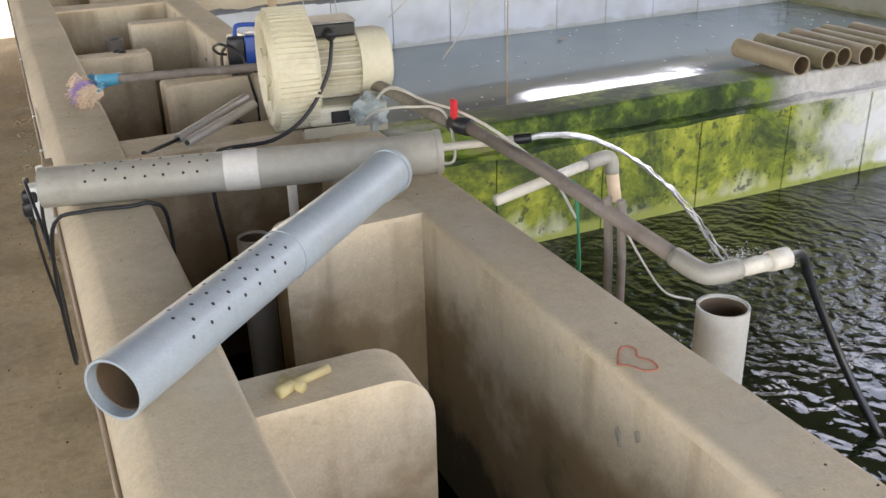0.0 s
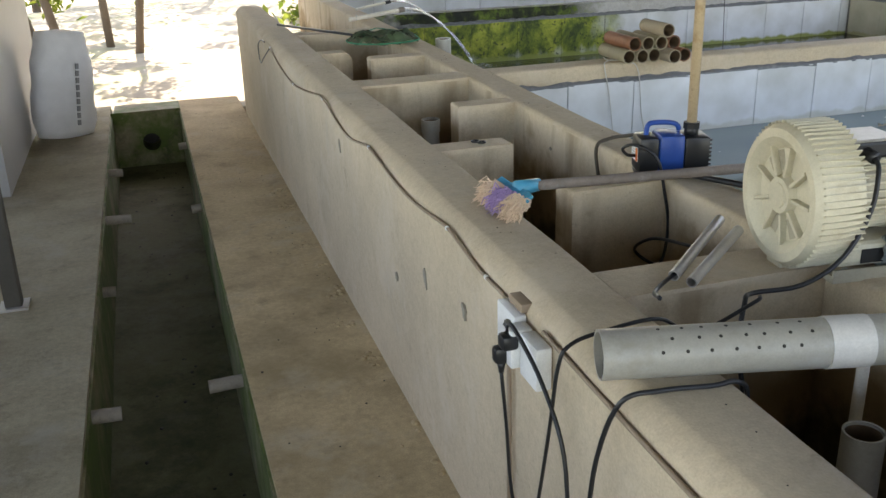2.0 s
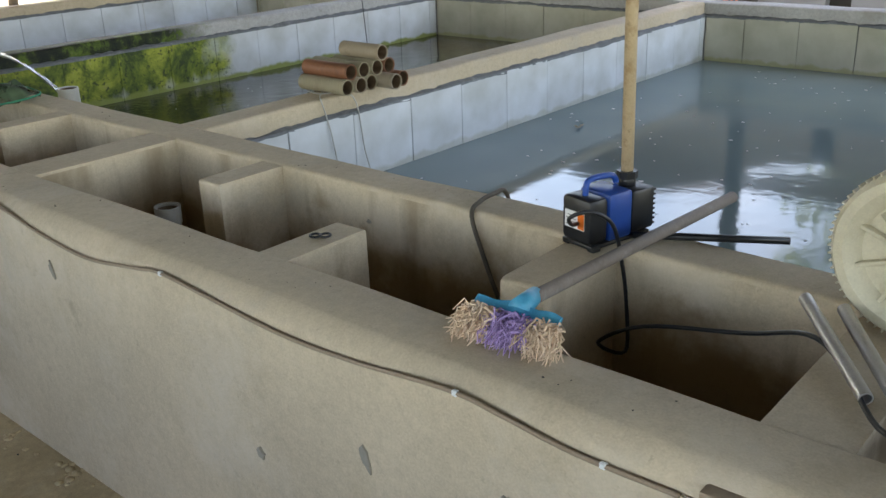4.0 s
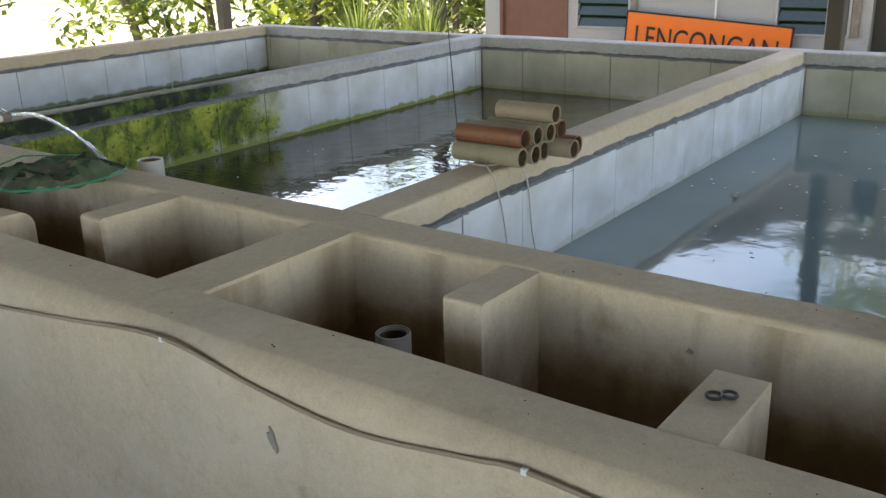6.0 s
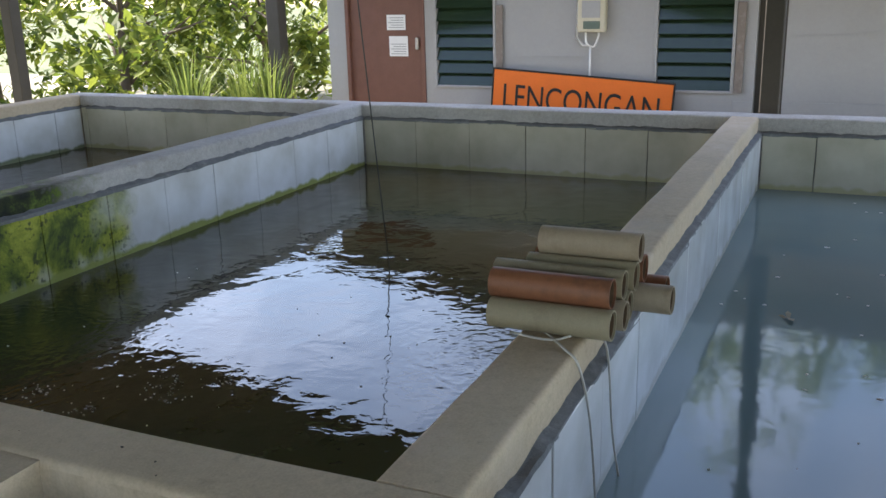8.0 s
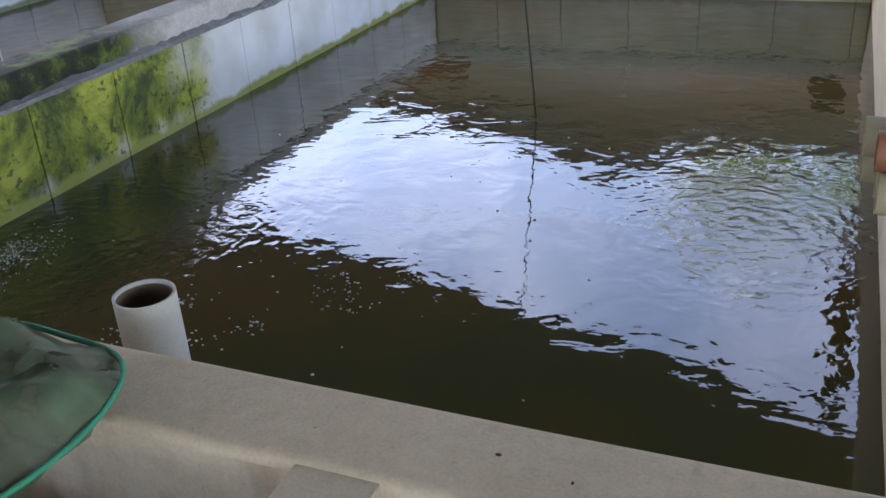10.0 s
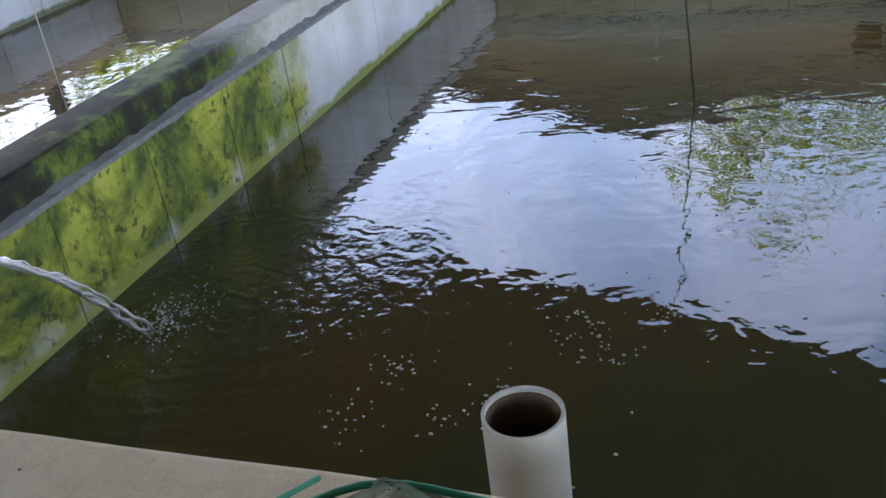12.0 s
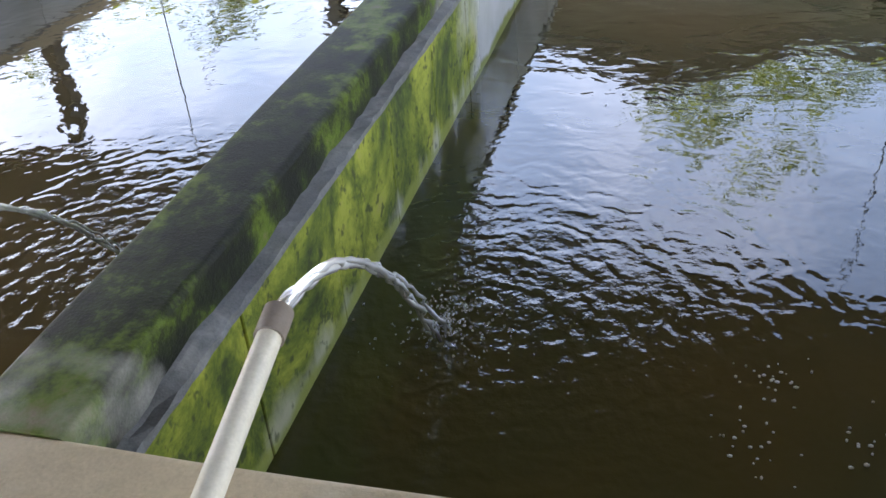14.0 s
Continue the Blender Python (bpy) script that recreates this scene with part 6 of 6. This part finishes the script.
sack(-1.58, 6.95, 30)
rnd = random.Random(3)
for x, y, z, dx in ((-0.72, 2.78, -0.10, -0.12), (-1.245, 2.62, -0.06, 0.09), (-1.245, 4.9, -0.06, 0.13), (-1.245, 5.9, -0.05, 0.08), (-0.72, 5.0, -0.08, -0.05), (-0.72, 6.6, -0.08, -0.05), (-1.245, 3.9, -0.10, 0.05)):
    t = thing("drain_pipe", "short dusty drain pipe that sticks out of the drain side", "pipe", "drain pipes", (x, y, z))
    pipe_part("tube", (-dx * 0.2, 0, 0), (dx, 0, -0.005), 0.026, HOSE_T, t, seg=18)


def scatter(name, count, area, z, size, m, label, category, seed, squash=0.4, clumps=None):
    """Many tiny flecks as one object."""
    rnd = random.Random(seed)
    bm = bmesh.new()
    for _ in range(count):
        if clumps and rnd.random() < 0.75:
            c = rnd.choice(clumps)
            p = Vector((c[0] + rnd.gauss(0, 0.03), c[1] + rnd.gauss(0, 0.03), z))
        else:
            p = Vector((rnd.uniform(area[0], area[1]), rnd.uniform(area[2], area[3]), z))
        s = size * rnd.uniform(0.5, 1.5)
        bmesh.ops.create_icosphere(bm, subdivisions=1, radius=s, matrix=Matrix.Translation(p) @ Matrix.Diagonal((1, rnd.uniform(0.6, 1.6), squash, 1)))
    tagged(part(name, bm, m, smooth=True), label, category, kind="stuff")


scatter("foam_flecks", 200, (0.8, 2.6, 4.3, 5.6), WATER + 0.001, 0.0025, WHITE_P, "small white foam bubbles afloat on dark water", "foam", 21, 0.6, ((1.19, 5.06), (1.40, 4.84), (1.28, 4.98), (1.49, 4.90), (1.15, 5.25), (1.55, 4.75), (1.3, 5.2)))
scatter("pond_flecks", 170, (1.0, 4.5, 1.2, 3.5), WATER + 0.0005, 0.006, WHITE_P, "pale flecks afloat on the milky pond", "scum", 22, 0.2)
scatter("floor_grit", 90, (-0.66, -0.22, -0.5, 7.5), 0.003, 0.003, DARK_IN, "dark grit on the walkway", "grit", 23, 0.5)
scatter("drain_grit", 90, (-1.18, -0.74, 1.0, 7.4), -0.463, 0.007, DARK_IN, "dark dead leaves and grit in the drain", "grit", 24, 0.3)
scatter("rim_grit", 40, (-0.14, -0.01, 0.2, 4.6), TOP + 0.001, 0.0018, DARK_IN, "dark grit on the trough rim", "grit", 25, 0.5)
scatter("inner_rim_grit", 36, (0.53, 0.64, -0.9, 5.5), TOP + 0.001, 0.0018, DARK_IN, "dark grit on the inner rim", "grit", 26, 0.5)
scatter("plaster_crumbs", 150, (-0.31, -0.20, 1.2, 6.5), 0.001, 0.011, FLOOR_M, "broken plaster crumbs along the foot of the wall", "rubble", 27, 0.35, [(-0.24 - 0.03 * math.sin(k * 2.1), 2.6 + 0.33 * k) for k in range(9)])
# dead leaf afloat on the milky pond
bm = bmesh.new()
for a, l, w in ((0.2, 0.055, 0.012), (1.5, 0.035, 0.009), (3.6, 0.045, 0.014)):
    v = [bm.verts.new((math.cos(a) * q + math.sin(a) * e, math.sin(a) * q - math.cos(a) * e, 0.003 + 0.006 * (q > 0.02))) for q, e in ((0, 0.004), (l * 0.6, w), (l, 0.002), (l * 0.55, -w * 0.7), (0, -0.004))]
    bm.faces.new(v)
tagged(part("dead_leaf", bm, PVC_OLIVE), "brown dead leaf afloat on the milky pond", "leaf").location = (2.65, 3.27, WATER)
# ---- tiles of the pond walls, last ----
def tile_mesh(w, h, name):
    bm = bmesh.new()
    box(bm, -w / 2, w / 2, -0.006, 0.006, -h / 2, h / 2)
    soften(bm, 0.0018, 1)
    return mesh_from(bm, name)


GAP = 0.0035
H_TILE = TILE_TOP - 0.20
full_tile = tile_mesh(PITCH - GAP, H_TILE, "tile")
tile_of = {}
rnd_t = random.Random(11)


def tile_row(parent, along, start, end, face, material, phase):
    """One visible row of tiles along a wall: full tiles from the joint at phase, cut ones at both ends."""
    first = phase - math.ceil((phase - start) / PITCH) * PITCH
    s = first
    while s < end - 0.01:
        a, b = max(s, start), min(s + PITCH, end)
        if b - a > 0.02:
            width = round(b - a - GAP, 3)
            key = (material.name, width)
            if key not in tile_of:
                me = full_tile.copy() if abs(width - PITCH + GAP) < 0.004 else tile_mesh(width, H_TILE, "tile")
                me.materials.append(material)
                tile_of[key] = me
            ob = new("tile", tile_of[key])
            c = (a + b) / 2
            z = 0.20 + H_TILE / 2 + rnd_t.uniform(-0.0015, 0.0015)
            f = face + rnd_t.uniform(-0.0015, 0.0015)
            ob.matrix_world = pose(c, f, z, rnd_t.uniform(-.25, .25), 0, rnd_t.uniform(-.2, .2)) if along == "x" else pose(f, c, z, 0, rnd_t.uniform(-.25, .25), 90 + rnd_t.uniform(-.2, .2))
            ob.parent = parent
        s += PITCH


tile_row(dividers[0], "x", 0.66, X_FAR - 0.03, 0.850, TILE_A, 1.30)
tile_row(dividers[1], "x", 0.66, X_FAR - 0.03, 3.582, TILE_B, 1.379)
tile_row(dividers[2], "x", 0.66, X_FAR - 0.03, 5.971, TILE_C, 1.362)
tile_row(dividers[3], "x", 0.66, X_FAR - 0.03, 8.316, TILE_D, 1.20)
tile_row(far_wall, "y", Y_LO, 0.84, X_FAR - 0.018, TILE_F, 0.5)
tile_row(far_wall, "y", 1.035, 3.572, X_FAR - 0.018, TILE_F, 3.303)
tile_row(far_wall, "y", 3.75, 5.962, X_FAR - 0.018, TILE_F, 5.601)
tile_row(far_wall, "y", 6.135, 8.306, X_FAR - 0.018, TILE_F, 7.9)
# a dark grout bed shows in the joints
for i, (y, f) in enumerate(((0.8575, dividers[0]), (3.59, dividers[1]), (5.979, dividers[2]), (8.324, dividers[3]))):
    block("grout", 0.66, X_FAR - 0.03, y - 0.003, y + 0.004, 0.18, TILE_TOP - 0.003, MORTAR, 0, f, "dark grout bed")
for a, b in ((Y_LO, 0.84), (1.035, 3.572), (3.75, 5.962), (6.135, 8.306)):
    block("grout", X_FAR - 0.011, X_FAR - 0.003, a, b, 0.18, TILE_TOP - 0.003, MORTAR, 0, far_wall, "dark grout bed")
